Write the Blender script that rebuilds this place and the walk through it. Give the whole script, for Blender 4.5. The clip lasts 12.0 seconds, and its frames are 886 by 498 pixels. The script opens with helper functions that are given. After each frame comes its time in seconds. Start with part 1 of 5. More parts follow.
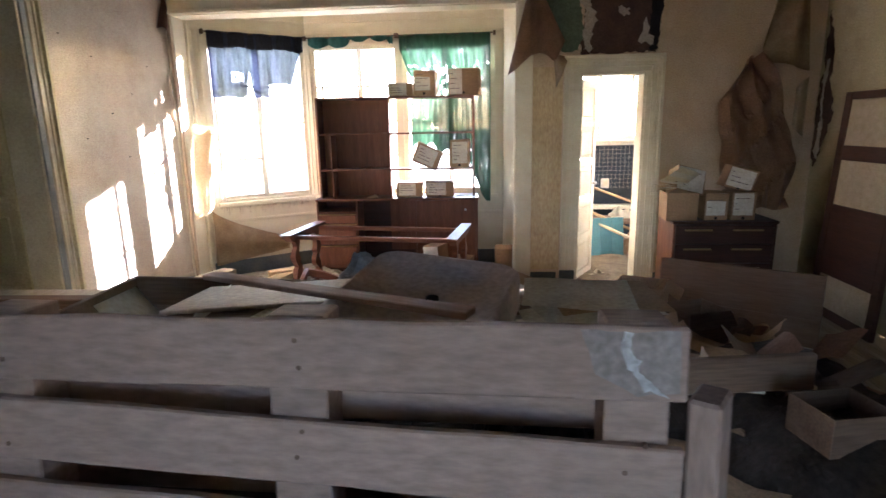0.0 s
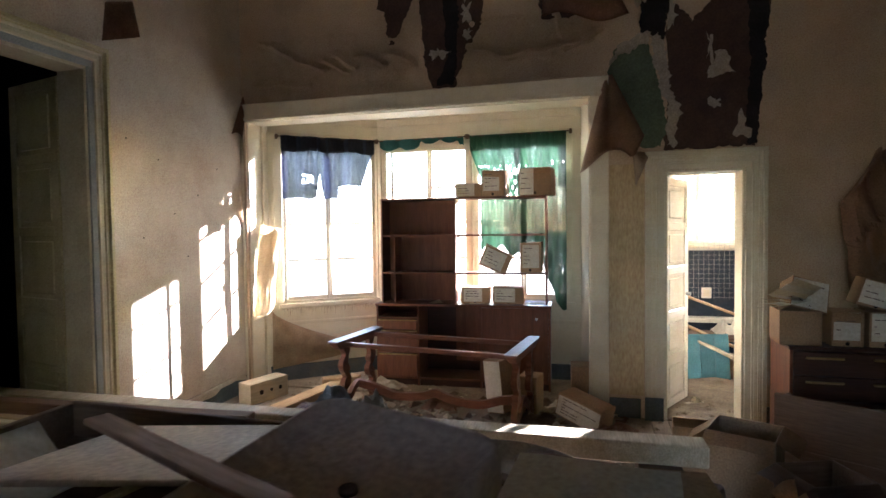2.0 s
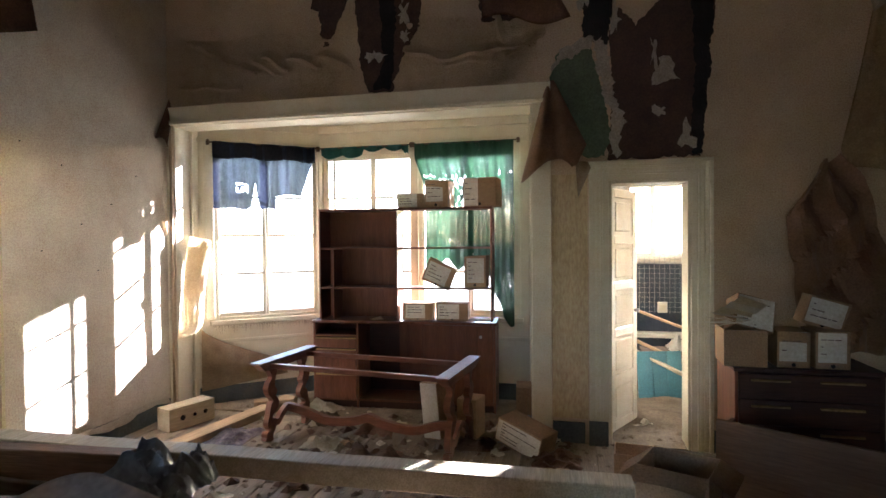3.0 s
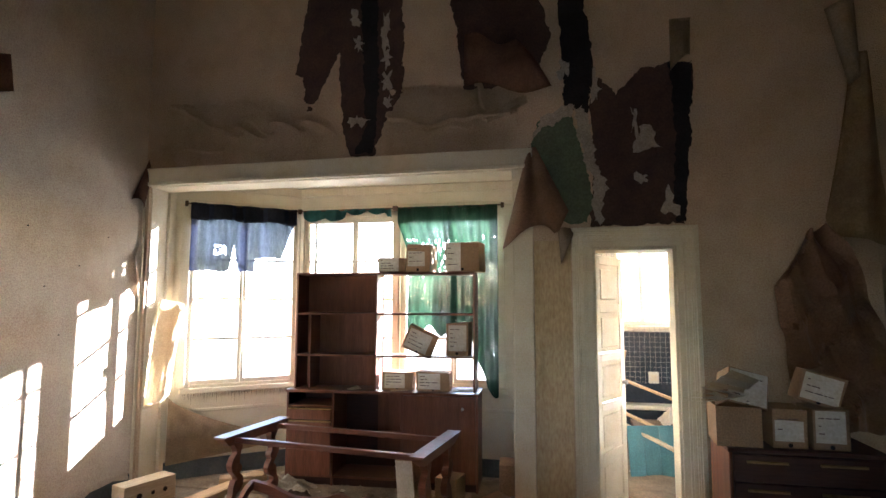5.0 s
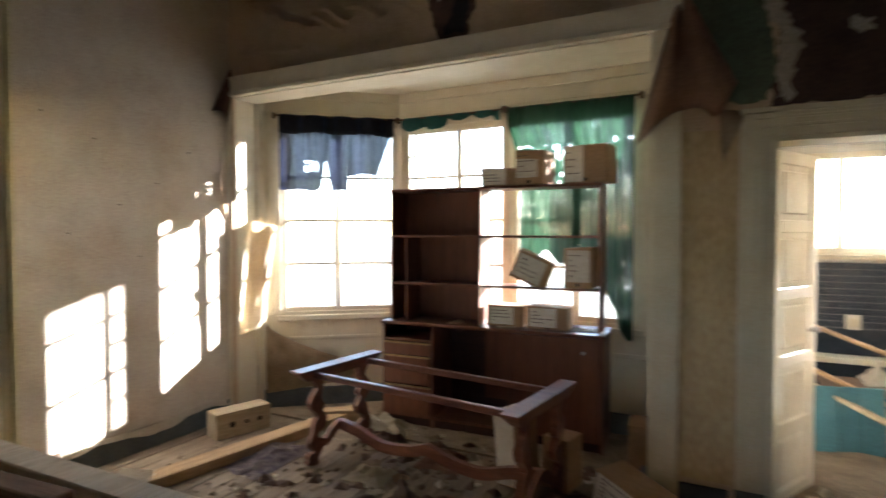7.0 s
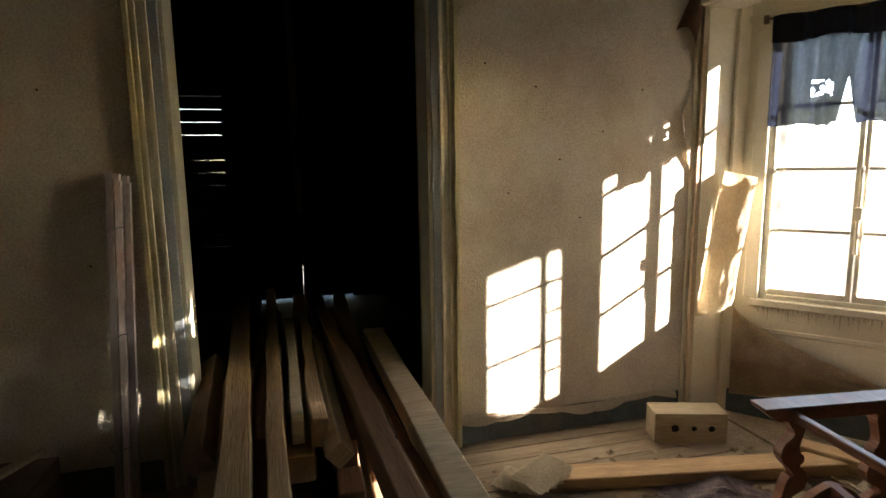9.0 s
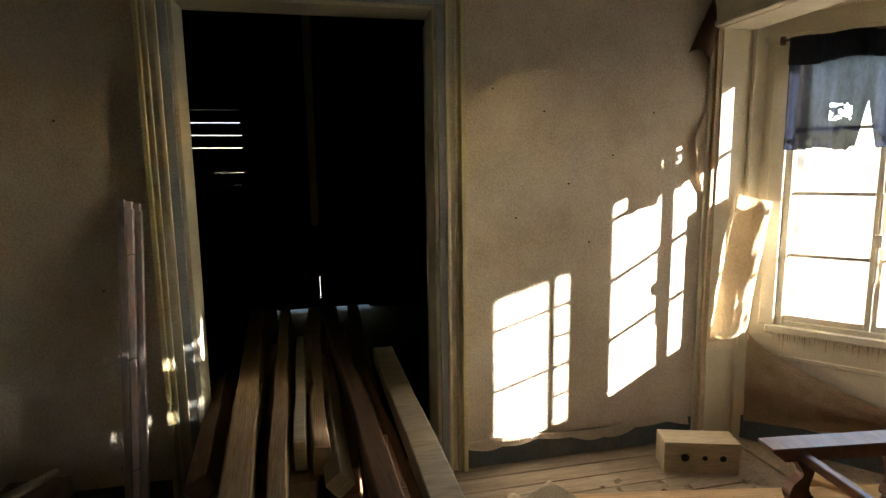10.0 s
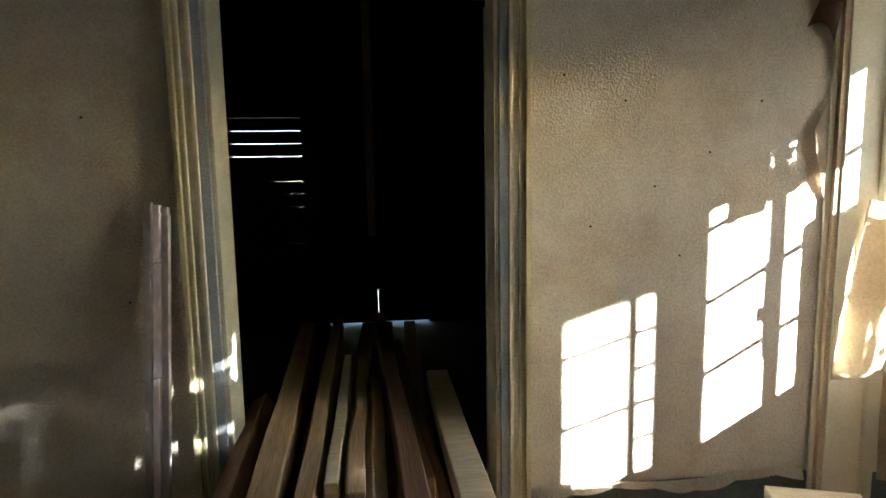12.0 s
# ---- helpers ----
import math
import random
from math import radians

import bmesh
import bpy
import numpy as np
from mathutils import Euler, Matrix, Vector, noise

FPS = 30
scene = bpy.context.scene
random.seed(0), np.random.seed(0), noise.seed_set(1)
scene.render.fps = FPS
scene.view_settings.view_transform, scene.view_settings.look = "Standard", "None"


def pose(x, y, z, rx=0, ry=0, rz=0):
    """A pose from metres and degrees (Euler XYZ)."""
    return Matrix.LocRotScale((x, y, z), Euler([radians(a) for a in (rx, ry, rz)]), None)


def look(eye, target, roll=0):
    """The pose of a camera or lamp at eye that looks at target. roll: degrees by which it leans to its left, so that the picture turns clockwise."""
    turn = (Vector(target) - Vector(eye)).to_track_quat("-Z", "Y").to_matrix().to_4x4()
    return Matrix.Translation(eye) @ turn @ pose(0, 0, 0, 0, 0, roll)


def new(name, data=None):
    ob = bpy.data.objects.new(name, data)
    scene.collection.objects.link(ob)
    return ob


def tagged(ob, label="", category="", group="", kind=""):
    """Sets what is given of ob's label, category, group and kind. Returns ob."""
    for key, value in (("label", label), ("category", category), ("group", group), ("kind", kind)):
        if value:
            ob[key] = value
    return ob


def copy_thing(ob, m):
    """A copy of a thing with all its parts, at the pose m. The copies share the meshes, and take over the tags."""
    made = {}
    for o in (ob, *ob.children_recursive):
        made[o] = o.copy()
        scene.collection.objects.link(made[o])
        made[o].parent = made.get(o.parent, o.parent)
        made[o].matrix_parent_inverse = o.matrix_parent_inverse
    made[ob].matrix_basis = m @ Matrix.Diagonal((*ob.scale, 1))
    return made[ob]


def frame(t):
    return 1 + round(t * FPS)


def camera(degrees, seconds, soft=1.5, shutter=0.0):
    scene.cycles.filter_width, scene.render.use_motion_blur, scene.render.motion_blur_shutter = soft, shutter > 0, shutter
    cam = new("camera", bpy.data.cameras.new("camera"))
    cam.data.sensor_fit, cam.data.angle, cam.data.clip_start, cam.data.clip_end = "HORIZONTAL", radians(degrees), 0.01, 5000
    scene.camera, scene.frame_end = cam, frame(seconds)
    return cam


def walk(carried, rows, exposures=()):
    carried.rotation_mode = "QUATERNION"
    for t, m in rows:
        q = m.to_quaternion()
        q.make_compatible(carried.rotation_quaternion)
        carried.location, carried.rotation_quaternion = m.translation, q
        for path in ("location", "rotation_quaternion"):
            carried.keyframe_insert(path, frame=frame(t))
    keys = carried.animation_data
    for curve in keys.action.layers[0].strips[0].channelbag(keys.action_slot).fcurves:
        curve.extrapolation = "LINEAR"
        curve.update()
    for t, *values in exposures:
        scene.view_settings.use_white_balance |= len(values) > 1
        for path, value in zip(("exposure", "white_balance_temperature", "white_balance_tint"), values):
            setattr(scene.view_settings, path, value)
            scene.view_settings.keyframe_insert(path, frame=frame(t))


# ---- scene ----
cam = camera(77.0, 12.0, shutter=0.4)
PATH = [
    (0, (0.547, 0.137, 1.666), (0.378, 2.083, 1.235), -1.1),
    (0.5, (0.468, 0.144, 1.657), (0.182, 2.084, 1.261), -0.9),
    (1, (0.478, 0.227, 1.674), (0.015, 2.146, 1.358), -1.0),
    (1.5, (0.688, 0.548, 1.661), (0.168, 2.468, 1.46), -0.9),
    (2, (0.82, 0.735, 1.662), (0.301, 2.665, 1.591), -0.7),
    (2.5, (0.98, 0.914, 1.66), (0.507, 2.857, 1.61), -0.8),
    (3, (1.092, 1.114, 1.678), (0.653, 3.064, 1.644), -0.5),
    (5, (1.173, 1.281, 1.71), (0.758, 3.228, 1.9), 0.1),
    (5.5, (1.193, 1.345, 1.634), (0.777, 3.29, 1.843), -0.0),
    (6, (1.37, 1.684, 1.54), (0.91, 3.622, 1.715), -0.1),
    (6.5, (1.402, 1.966, 1.521), (0.837, 3.884, 1.509), -0.2),
    (7, (1.194, 2.296, 1.622), (0.287, 4.078, 1.565), -0.0),
    (7.5, (1.067, 2.373, 1.636), (-0.353, 3.78, 1.593), -0.3),
    (7.7, (1.088, 2.385, 1.626), (-0.462, 3.648, 1.57), -0.5),
    (9.3, (0.546, 3.229, 1.846), (-1.376, 3.688, 1.538), -0.9),
    (9.5, (0.548, 3.196, 1.876), (-1.374, 3.66, 1.581), -0.8),
    (10, (0.603, 3.262, 1.933), (-1.33, 3.687, 1.646), -0.8),
    (10.5, (0.602, 3.254, 1.925), (-1.338, 3.659, 1.657), -0.7),
    (11, (0.613, 3.216, 1.926), (-1.346, 3.526, 1.67), -0.7),
    (11.5, (0.508, 3.352, 1.905), (-1.468, 3.506, 1.639), -0.8),
    (12, (0.175, 3.39, 1.863), (-1.802, 3.58, 1.627), -1.0),
]
walk(cam, [(t, look(eye, target, roll)) for t, eye, target, roll in PATH],
     exposures=[(0.0, 5.5, 5500, 23), (1.0, 5.2, 5500, 22), (2.5, 4.9, 5500, 19), (5.0, 5.05, 5500, 20), (6.6, 4.8, 5350, 17), (7.5, 4.0, 6250, 14), (10.0, 4.1, 6400, 13), (11.0, 4.4, 6000, 11), (12.0, 4.75, 5450, 7)])

# ---- light ----
SUN_TO = Vector((1.0, 1.84, 0.59)).normalized()
world = bpy.data.worlds.new("sky")
scene.world = world
world.use_nodes = True
wn = world.node_tree.nodes
sky = wn.new("ShaderNodeTexSky")
sky.sky_type = "NISHITA"
sky.sun_disc = False
sky.sun_elevation = math.asin(SUN_TO.z)
sky.sun_rotation = math.atan2(SUN_TO.x, SUN_TO.y)
world.node_tree.links.new(sky.outputs[0], wn["Background"].inputs[0])
wn["Background"].inputs[1].default_value = 0.12
sun = new("sun", bpy.data.lights.new("sun", "SUN"))
sun.data.energy = 4.0
sun.data.angle = radians(0.5)
sun.data.color = (1.0, 0.93, 0.82)
sun.matrix_world = look(SUN_TO * 30, (0, 0, 0))


# ---- materials ----
def mat(name, a, b, scale=(6, 6, 6), rough=0.7, bump=0.15, metal=0.0, stain=None, amount=0.5,
        fine=60.0, vary=0.12, sheer=0.0, clear=0.0, ladders=0.0):
    """Two-scale noise between colours a and b, a stain colour laid over it in blotches, fine grain and bump."""
    m = bpy.data.materials.new(name)
    m.use_nodes = True
    n, l = m.node_tree.nodes, m.node_tree.links
    bsdf = n["Principled BSDF"]
    co = n.new("ShaderNodeTexCoord")
    mp = n.new("ShaderNodeMapping")
    mp.inputs["Scale"].default_value = scale
    l.new(co.outputs["Object"], mp.inputs["Vector"])
    big = n.new("ShaderNodeTexNoise")
    big.inputs["Scale"].default_value = 1.0
    big.inputs["Detail"].default_value = 6
    big.inputs["Roughness"].default_value = 0.62
    l.new(mp.outputs[0], big.inputs["Vector"])
    small = n.new("ShaderNodeTexNoise")
    small.inputs["Scale"].default_value = fine / max(scale)
    small.inputs["Detail"].default_value = 3
    l.new(mp.outputs[0], small.inputs["Vector"])
    ramp = n.new("ShaderNodeMapRange")
    ramp.inputs[1].default_value, ramp.inputs[2].default_value = 0.32, 0.68
    l.new(big.outputs[0], ramp.inputs[0])
    mix = n.new("ShaderNodeMix")
    mix.data_type = "RGBA"
    mix.inputs[6].default_value, mix.inputs[7].default_value = (*a, 1), (*b, 1)
    l.new(ramp.outputs[0], mix.inputs[0])
    col = mix.outputs[2]
    grain = n.new("ShaderNodeMix")
    grain.data_type, grain.blend_type = "RGBA", "OVERLAY"
    grain.inputs[0].default_value = 0.5
    l.new(col, grain.inputs[6])
    l.new(small.outputs[0], grain.inputs[7])
    col = grain.outputs[2]
    if stain:
        blot = n.new("ShaderNodeTexNoise")
        blot.inputs["Scale"].default_value = 1.7
        blot.inputs["Detail"].default_value = 8
        blot.inputs["Roughness"].default_value = 0.7
        l.new(co.outputs["Object"], blot.inputs["Vector"])
        edge = n.new("ShaderNodeMapRange")
        edge.inputs[1].default_value, edge.inputs[2].default_value = 0.52, 0.75
        edge.inputs[4].default_value = amount
        l.new(blot.outputs[0], edge.inputs[0])
        st = n.new("ShaderNodeMix")
        st.data_type = "RGBA"
        st.inputs[7].default_value = (*stain, 1)
        l.new(edge.outputs[0], st.inputs[0])
        l.new(col, st.inputs[6])
        col = st.outputs[2]
    if vary:
        info = n.new("ShaderNodeObjectInfo")
        vr = n.new("ShaderNodeMapRange")
        vr.inputs[3].default_value, vr.inputs[4].default_value = 1 - vary, 1 + vary
        l.new(info.outputs["Random"], vr.inputs[0])
        hsv = n.new("ShaderNodeHueSaturation")
        l.new(vr.outputs[0], hsv.inputs["Value"])
        l.new(col, hsv.inputs["Color"])
        col = hsv.outputs[0]
    l.new(col, bsdf.inputs["Base Color"])
    bsdf.inputs["Roughness"].default_value = rough
    bsdf.inputs["Metallic"].default_value = metal
    bsdf.inputs["Specular IOR Level"].default_value = 0.35
    if bump:
        bp = n.new("ShaderNodeBump")
        bp.inputs["Strength"].default_value = bump
        bp.inputs["Distance"].default_value = 0.02
        add = n.new("ShaderNodeMath")
        l.new(big.outputs[0], add.inputs[0])
        l.new(small.outputs[0], add.inputs[1])
        l.new(add.outputs[0], bp.inputs["Height"])
        l.new(bp.outputs[0], bsdf.inputs["Normal"])
    if sheer:
        tl = n.new("ShaderNodeBsdfTranslucent")
        l.new(col, tl.inputs["Color"])
        ms = n.new("ShaderNodeMixShader")
        ms.inputs[0].default_value = sheer
        l.new(bsdf.outputs[0], ms.inputs[1])
        l.new(tl.outputs[0], ms.inputs[2])
        out = ms.outputs[0]
        if clear:
            see = n.new("ShaderNodeBsdfTransparent")
            weave = n.new("ShaderNodeMixShader")
            weave.inputs[0].default_value = clear
            if ladders:  # fine upright runs where the threads have given way
                mt = n.new("ShaderNodeMapping")
                mt.inputs["Scale"].default_value = (260, 260, 60)
                l.new(co.outputs["Object"], mt.inputs["Vector"])
                run = n.new("ShaderNodeTexNoise")
                run.inputs["Scale"].default_value = 1.0
                run.inputs["Detail"].default_value = 4
                l.new(mt.outputs[0], run.inputs["Vector"])
                zone = n.new("ShaderNodeTexNoise")
                zone.inputs["Scale"].default_value = 4.5
                l.new(co.outputs["Object"], zone.inputs["Vector"])
                both = n.new("ShaderNodeMath")
                both.operation = "MULTIPLY_ADD"
                both.inputs[1].default_value = 0.25
                l.new(zone.outputs[0], both.inputs[0])
                l.new(run.outputs[0], both.inputs[2])
                cut = n.new("ShaderNodeMapRange")
                cut.inputs[1].default_value, cut.inputs[2].default_value = ladders, ladders + 0.02
                cut.inputs[3].default_value = clear
                l.new(both.outputs[0], cut.inputs[0])
                l.new(cut.outputs[0], weave.inputs[0])
            l.new(out, weave.inputs[1])
            l.new(see.outputs[0], weave.inputs[2])
            out = weave.outputs[0]
        l.new(out, n["Material Output"].inputs["Surface"])
    return m


WALLPAPER = mat("wallpaper", (0.65, 0.575, 0.465), (0.55, 0.465, 0.36), (3, 3, 3), 0.85, 0.5, stain=(0.33, 0.235, 0.14), amount=0.45, fine=85, vary=0)
STAINED = mat("stained_strip", (0.68, 0.54, 0.33), (0.54, 0.40, 0.23), (3, 3, 1), 0.85, 0.2, stain=(0.26, 0.17, 0.09), amount=0.45, fine=60, vary=0)
CREAM = mat("cream_paint", (0.80, 0.74, 0.58), (0.70, 0.63, 0.47), (4, 4, 4), 0.5, 0.06, stain=(0.35, 0.24, 0.13), amount=0.3, fine=90, vary=0.03)
WHITE_PAINT = mat("white_paint", (0.76, 0.74, 0.66), (0.66, 0.62, 0.52), (4, 4, 4), 0.5, 0.06, stain=(0.4, 0.3, 0.2), amount=0.25, fine=90, vary=0.03)
GREEN_BASE = mat("dark_green_paint", (0.105, 0.125, 0.13), (0.07, 0.085, 0.09), (5, 5, 5), 0.6, 0.15, stain=(0.2, 0.17, 0.12), amount=0.5, fine=60)
BROWNEDPAPER = mat("browned_wallpaper", (0.66, 0.515, 0.36), (0.56, 0.425, 0.285), (3, 3, 3), 0.85, 0.5, stain=(0.34, 0.22, 0.13), amount=0.45, fine=85, vary=0)
DARK_PAPER = mat("brown_backing", (0.10, 0.06, 0.045), (0.06, 0.035, 0.03), (5, 5, 5), 0.9, 0.2, fine=60, vary=0)
# Near-black; on the hole discs it stands for the shade inside.
BLACK_GAP = mat("crack_and_hole_black", (0.022, 0.02, 0.022), (0.012, 0.011, 0.012), (6, 6, 6), 0.95, 0.3, fine=50, vary=0)
FLAKE = mat("pale_plaster_flake", (0.52, 0.46, 0.37), (0.38, 0.32, 0.25), (9, 9, 9), 0.95, 0.4, fine=70, vary=0)
OLD_GREEN = mat("old_green_distemper", (0.13, 0.17, 0.11), (0.09, 0.12, 0.08), (5, 5, 5), 0.9, 0.2, fine=60, vary=0)
KRAFT = mat("kraft_paper", (0.27, 0.15, 0.095), (0.17, 0.088, 0.056), (5, 5, 5), 0.75, 0.12, stain=(0.12, 0.06, 0.04), amount=0.5, fine=70)
PALEKRAFT = mat("glazed_brown_paper", (0.40, 0.25, 0.165), (0.28, 0.165, 0.105), (4, 4, 4), 0.42, 0.12, stain=(0.13, 0.075, 0.05), amount=0.5, fine=70)
PALECURL = mat("pale_stiff_paper", (0.74, 0.66, 0.52), (0.62, 0.52, 0.38), (5, 5, 5), 0.8, 0.12, stain=(0.35, 0.23, 0.13), amount=0.4, fine=80, sheer=0.15)
LININGPAPER = mat("brown_lining_paper", (0.50, 0.38, 0.24), (0.36, 0.25, 0.15), (5, 5, 5), 0.85, 0.2, stain=(0.16, 0.10, 0.06), amount=0.6, fine=80)
FLAPPAPER = mat("curled_wallpaper", (0.58, 0.50, 0.38), (0.45, 0.35, 0.24), (5, 5, 5), 0.8, 0.12, stain=(0.25, 0.15, 0.08), amount=0.5, fine=80, sheer=0.25)
CEILING = mat("ceiling_board", (0.36, 0.29, 0.21), (0.27, 0.21, 0.15), (2, 2, 2), 0.9, 0.15, stain=(0.2, 0.14, 0.08), amount=0.5, fine=60, vary=0)
FLOORWOOD = mat("dusty_floorboard", (0.30, 0.24, 0.17), (0.20, 0.15, 0.10), (14, 1.2, 14), 0.75, 0.3, stain=(0.36, 0.31, 0.23), amount=0.8, fine=120)
FLOORDUST = mat("dust_and_dirt", (0.33, 0.27, 0.19), (0.20, 0.155, 0.11), (5, 5, 5), 0.95, 0.5, stain=(0.12, 0.09, 0.065), amount=0.6, fine=60, vary=0)
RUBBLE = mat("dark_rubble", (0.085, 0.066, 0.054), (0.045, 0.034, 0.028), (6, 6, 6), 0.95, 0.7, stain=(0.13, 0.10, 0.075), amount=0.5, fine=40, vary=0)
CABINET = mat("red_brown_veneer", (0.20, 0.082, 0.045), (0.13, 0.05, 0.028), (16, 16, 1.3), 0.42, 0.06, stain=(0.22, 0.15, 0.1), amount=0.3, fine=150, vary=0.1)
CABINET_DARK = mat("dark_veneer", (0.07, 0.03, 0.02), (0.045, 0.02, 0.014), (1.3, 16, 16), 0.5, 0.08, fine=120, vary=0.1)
TABLEWOOD = mat("polished_red_wood", (0.23, 0.10, 0.06), (0.14, 0.055, 0.033), (2, 20, 20), 0.4, 0.06, stain=(0.27, 0.2, 0.15), amount=0.35, fine=140)
TIMBER = mat("pine_timber", (0.46, 0.325, 0.185), (0.33, 0.215, 0.115), (1.2, 18, 18), 0.8, 0.25, stain=(0.2, 0.14, 0.09), amount=0.55, fine=120, vary=0.2)
GREYWOOD = mat("grey_weathered_wood", (0.285, 0.205, 0.165), (0.25, 0.178, 0.142), (1.2, 4, 4), 0.85, 0.12, stain=(0.19, 0.14, 0.115), amount=0.5, fine=60, vary=0.12)
PALETIMBER = mat("pale_planed_wood", (0.55, 0.47, 0.34), (0.44, 0.36, 0.24), (16, 1.2, 16), 0.75, 0.2, stain=(0.3, 0.23, 0.15), amount=0.4, fine=120)
OLDBOARD = mat("old_brown_board", (0.16, 0.105, 0.068), (0.11, 0.066, 0.043), (1.2, 14, 14), 0.8, 0.2, stain=(0.22, 0.17, 0.12), amount=0.5, fine=90)
CARDBOARD = mat("cardboard", (0.40, 0.27, 0.165), (0.32, 0.205, 0.12), (4, 4, 4), 0.85, 0.1, stain=(0.22, 0.14, 0.08), amount=0.4, fine=90, vary=0.2)
PAPER = mat("yellowed_paper", (0.66, 0.60, 0.47), (0.55, 0.48, 0.35), (5, 5, 5), 0.85, 0.08, stain=(0.36, 0.27, 0.17), amount=0.4, fine=70, vary=0.18)
LABEL = mat("white_label", (0.72, 0.69, 0.62), (0.60, 0.56, 0.48), (8, 8, 8), 0.8, 0.05, fine=60)
INK = mat("faded_ink", (0.12, 0.11, 0.12), (0.2, 0.12, 0.10), (20, 20, 20), 0.8, 0)
BROWNSHELL = mat("brown_shell", (0.52, 0.415, 0.36), (0.43, 0.335, 0.285), (3, 3, 3), 0.6, 0.08, stain=(0.2, 0.14, 0.11), amount=0.4, fine=50)
PALEBOARD = mat("pale_grey_board", (0.52, 0.45, 0.39), (0.43, 0.36, 0.30), (3, 3, 3), 0.8, 0.1, stain=(0.28, 0.21, 0.16), amount=0.4, fine=60)
REDLATH = mat("reddish_lath", (0.50, 0.35, 0.28), (0.40, 0.265, 0.205), (1.2, 14, 14), 0.75, 0.15, stain=(0.2, 0.13, 0.1), amount=0.4, fine=90)
DIRTYPAPER = mat("dirty_yellowed_wallpaper", (0.48, 0.42, 0.27), (0.38, 0.32, 0.20), (2, 2, 2), 0.9, 0.25, stain=(0.12, 0.08, 0.05), amount=0.6, fine=70, vary=0)
SMEAR = mat("pale_smear", (0.50, 0.50, 0.50), (0.30, 0.28, 0.27), (30, 30, 30), 0.8, 0.1, fine=90)
PALEWRAP = mat("pale_wrap", (0.30, 0.262, 0.24), (0.23, 0.19, 0.165), (12, 12, 12), 0.85, 0.1, fine=70)
PORCELAIN = mat("dusty_enamel", (0.42, 0.375, 0.345), (0.33, 0.285, 0.26), (4, 4, 4), 0.55, 0.1, stain=(0.2, 0.155, 0.13), amount=0.5, fine=80)
STEEL = mat("dull_steel", (0.42, 0.42, 0.43), (0.30, 0.30, 0.31), (8, 8, 8), 0.45, 0.08, metal=0.8, stain=(0.2, 0.12, 0.08), amount=0.4)
ALU = mat("grey_aluminium_rail", (0.80, 0.70, 0.70), (0.58, 0.49, 0.49), (6, 6, 2), 0.38, 0.05, metal=0.25, stain=(0.14, 0.10, 0.09), amount=0.5, vary=0.35)
BRASS = mat("tarnished_brass", (0.45, 0.33, 0.16), (0.30, 0.21, 0.1), (9, 9, 9), 0.4, 0.05, metal=0.9)
BLUE_PANEL = mat("teal_painted_panel", (0.065, 0.18, 0.22), (0.045, 0.13, 0.165), (5, 5, 5), 0.6, 0.12, stain=(0.25, 0.25, 0.2), amount=0.4, fine=70)
TILE = mat("dark_blue_tile", (0.030, 0.042, 0.062), (0.02, 0.028, 0.045), (8, 8, 8), 0.25, 0.03, stain=(0.2, 0.19, 0.17), amount=0.35, vary=0.3)
BLUECLOTH = mat("dark_blue_cloth", (0.040, 0.050, 0.085), (0.024, 0.030, 0.055), (60, 60, 20), 0.9, 0.15, fine=300, sheer=0.2, clear=0.022)
BLUEHEM = mat("doubled_blue_cloth", (0.030, 0.033, 0.050), (0.018, 0.020, 0.032), (60, 60, 20), 0.9, 0.15, fine=300, sheer=0.08)
GREENCLOTH = mat("green_cloth", (0.036, 0.088, 0.05), (0.022, 0.056, 0.034), (30, 30, 6), 0.9, 0.15, fine=300, sheer=0.24, clear=0.006, ladders=0.815)
TEALRAG = mat("torn_teal_cloth", (0.06, 0.19, 0.18), (0.04, 0.14, 0.13), (30, 30, 30), 0.9, 0.2, fine=200, sheer=0.3)
RAG = mat("patterned_rag", (0.42, 0.36, 0.33), (0.13, 0.10, 0.15), (14, 14, 14), 0.95, 0.3, fine=120)
PLASTIC = mat("clear_grey_plastic", (0.30, 0.31, 0.33), (0.2, 0.2, 0.21), (14, 14, 14), 0.3, 0.3, fine=60)
DARKPLASTIC = mat("dark_blue_plastic", (0.030, 0.034, 0.050), (0.016, 0.018, 0.028), (14, 14, 14), 0.35, 0.3, fine=60)
SAND = mat("desert_sand", (0.24, 0.21, 0.15), (0.18, 0.155, 0.11), (0.4, 0.4, 0.4), 0.95, 0.3, fine=6, vary=0)
# Near-black stands in for the missing light of the dark room.
DARKROOM = mat("unlit_black", (0.012, 0.01, 0.009), (0.007, 0.006, 0.0055), (2, 2, 2), 0.95, 0.2, fine=50, vary=0)
RENDERCOAT = mat("outer_render", (0.6, 0.56, 0.48), (0.5, 0.46, 0.38), (3, 3, 3), 0.9, 0.2, fine=60, vary=0)


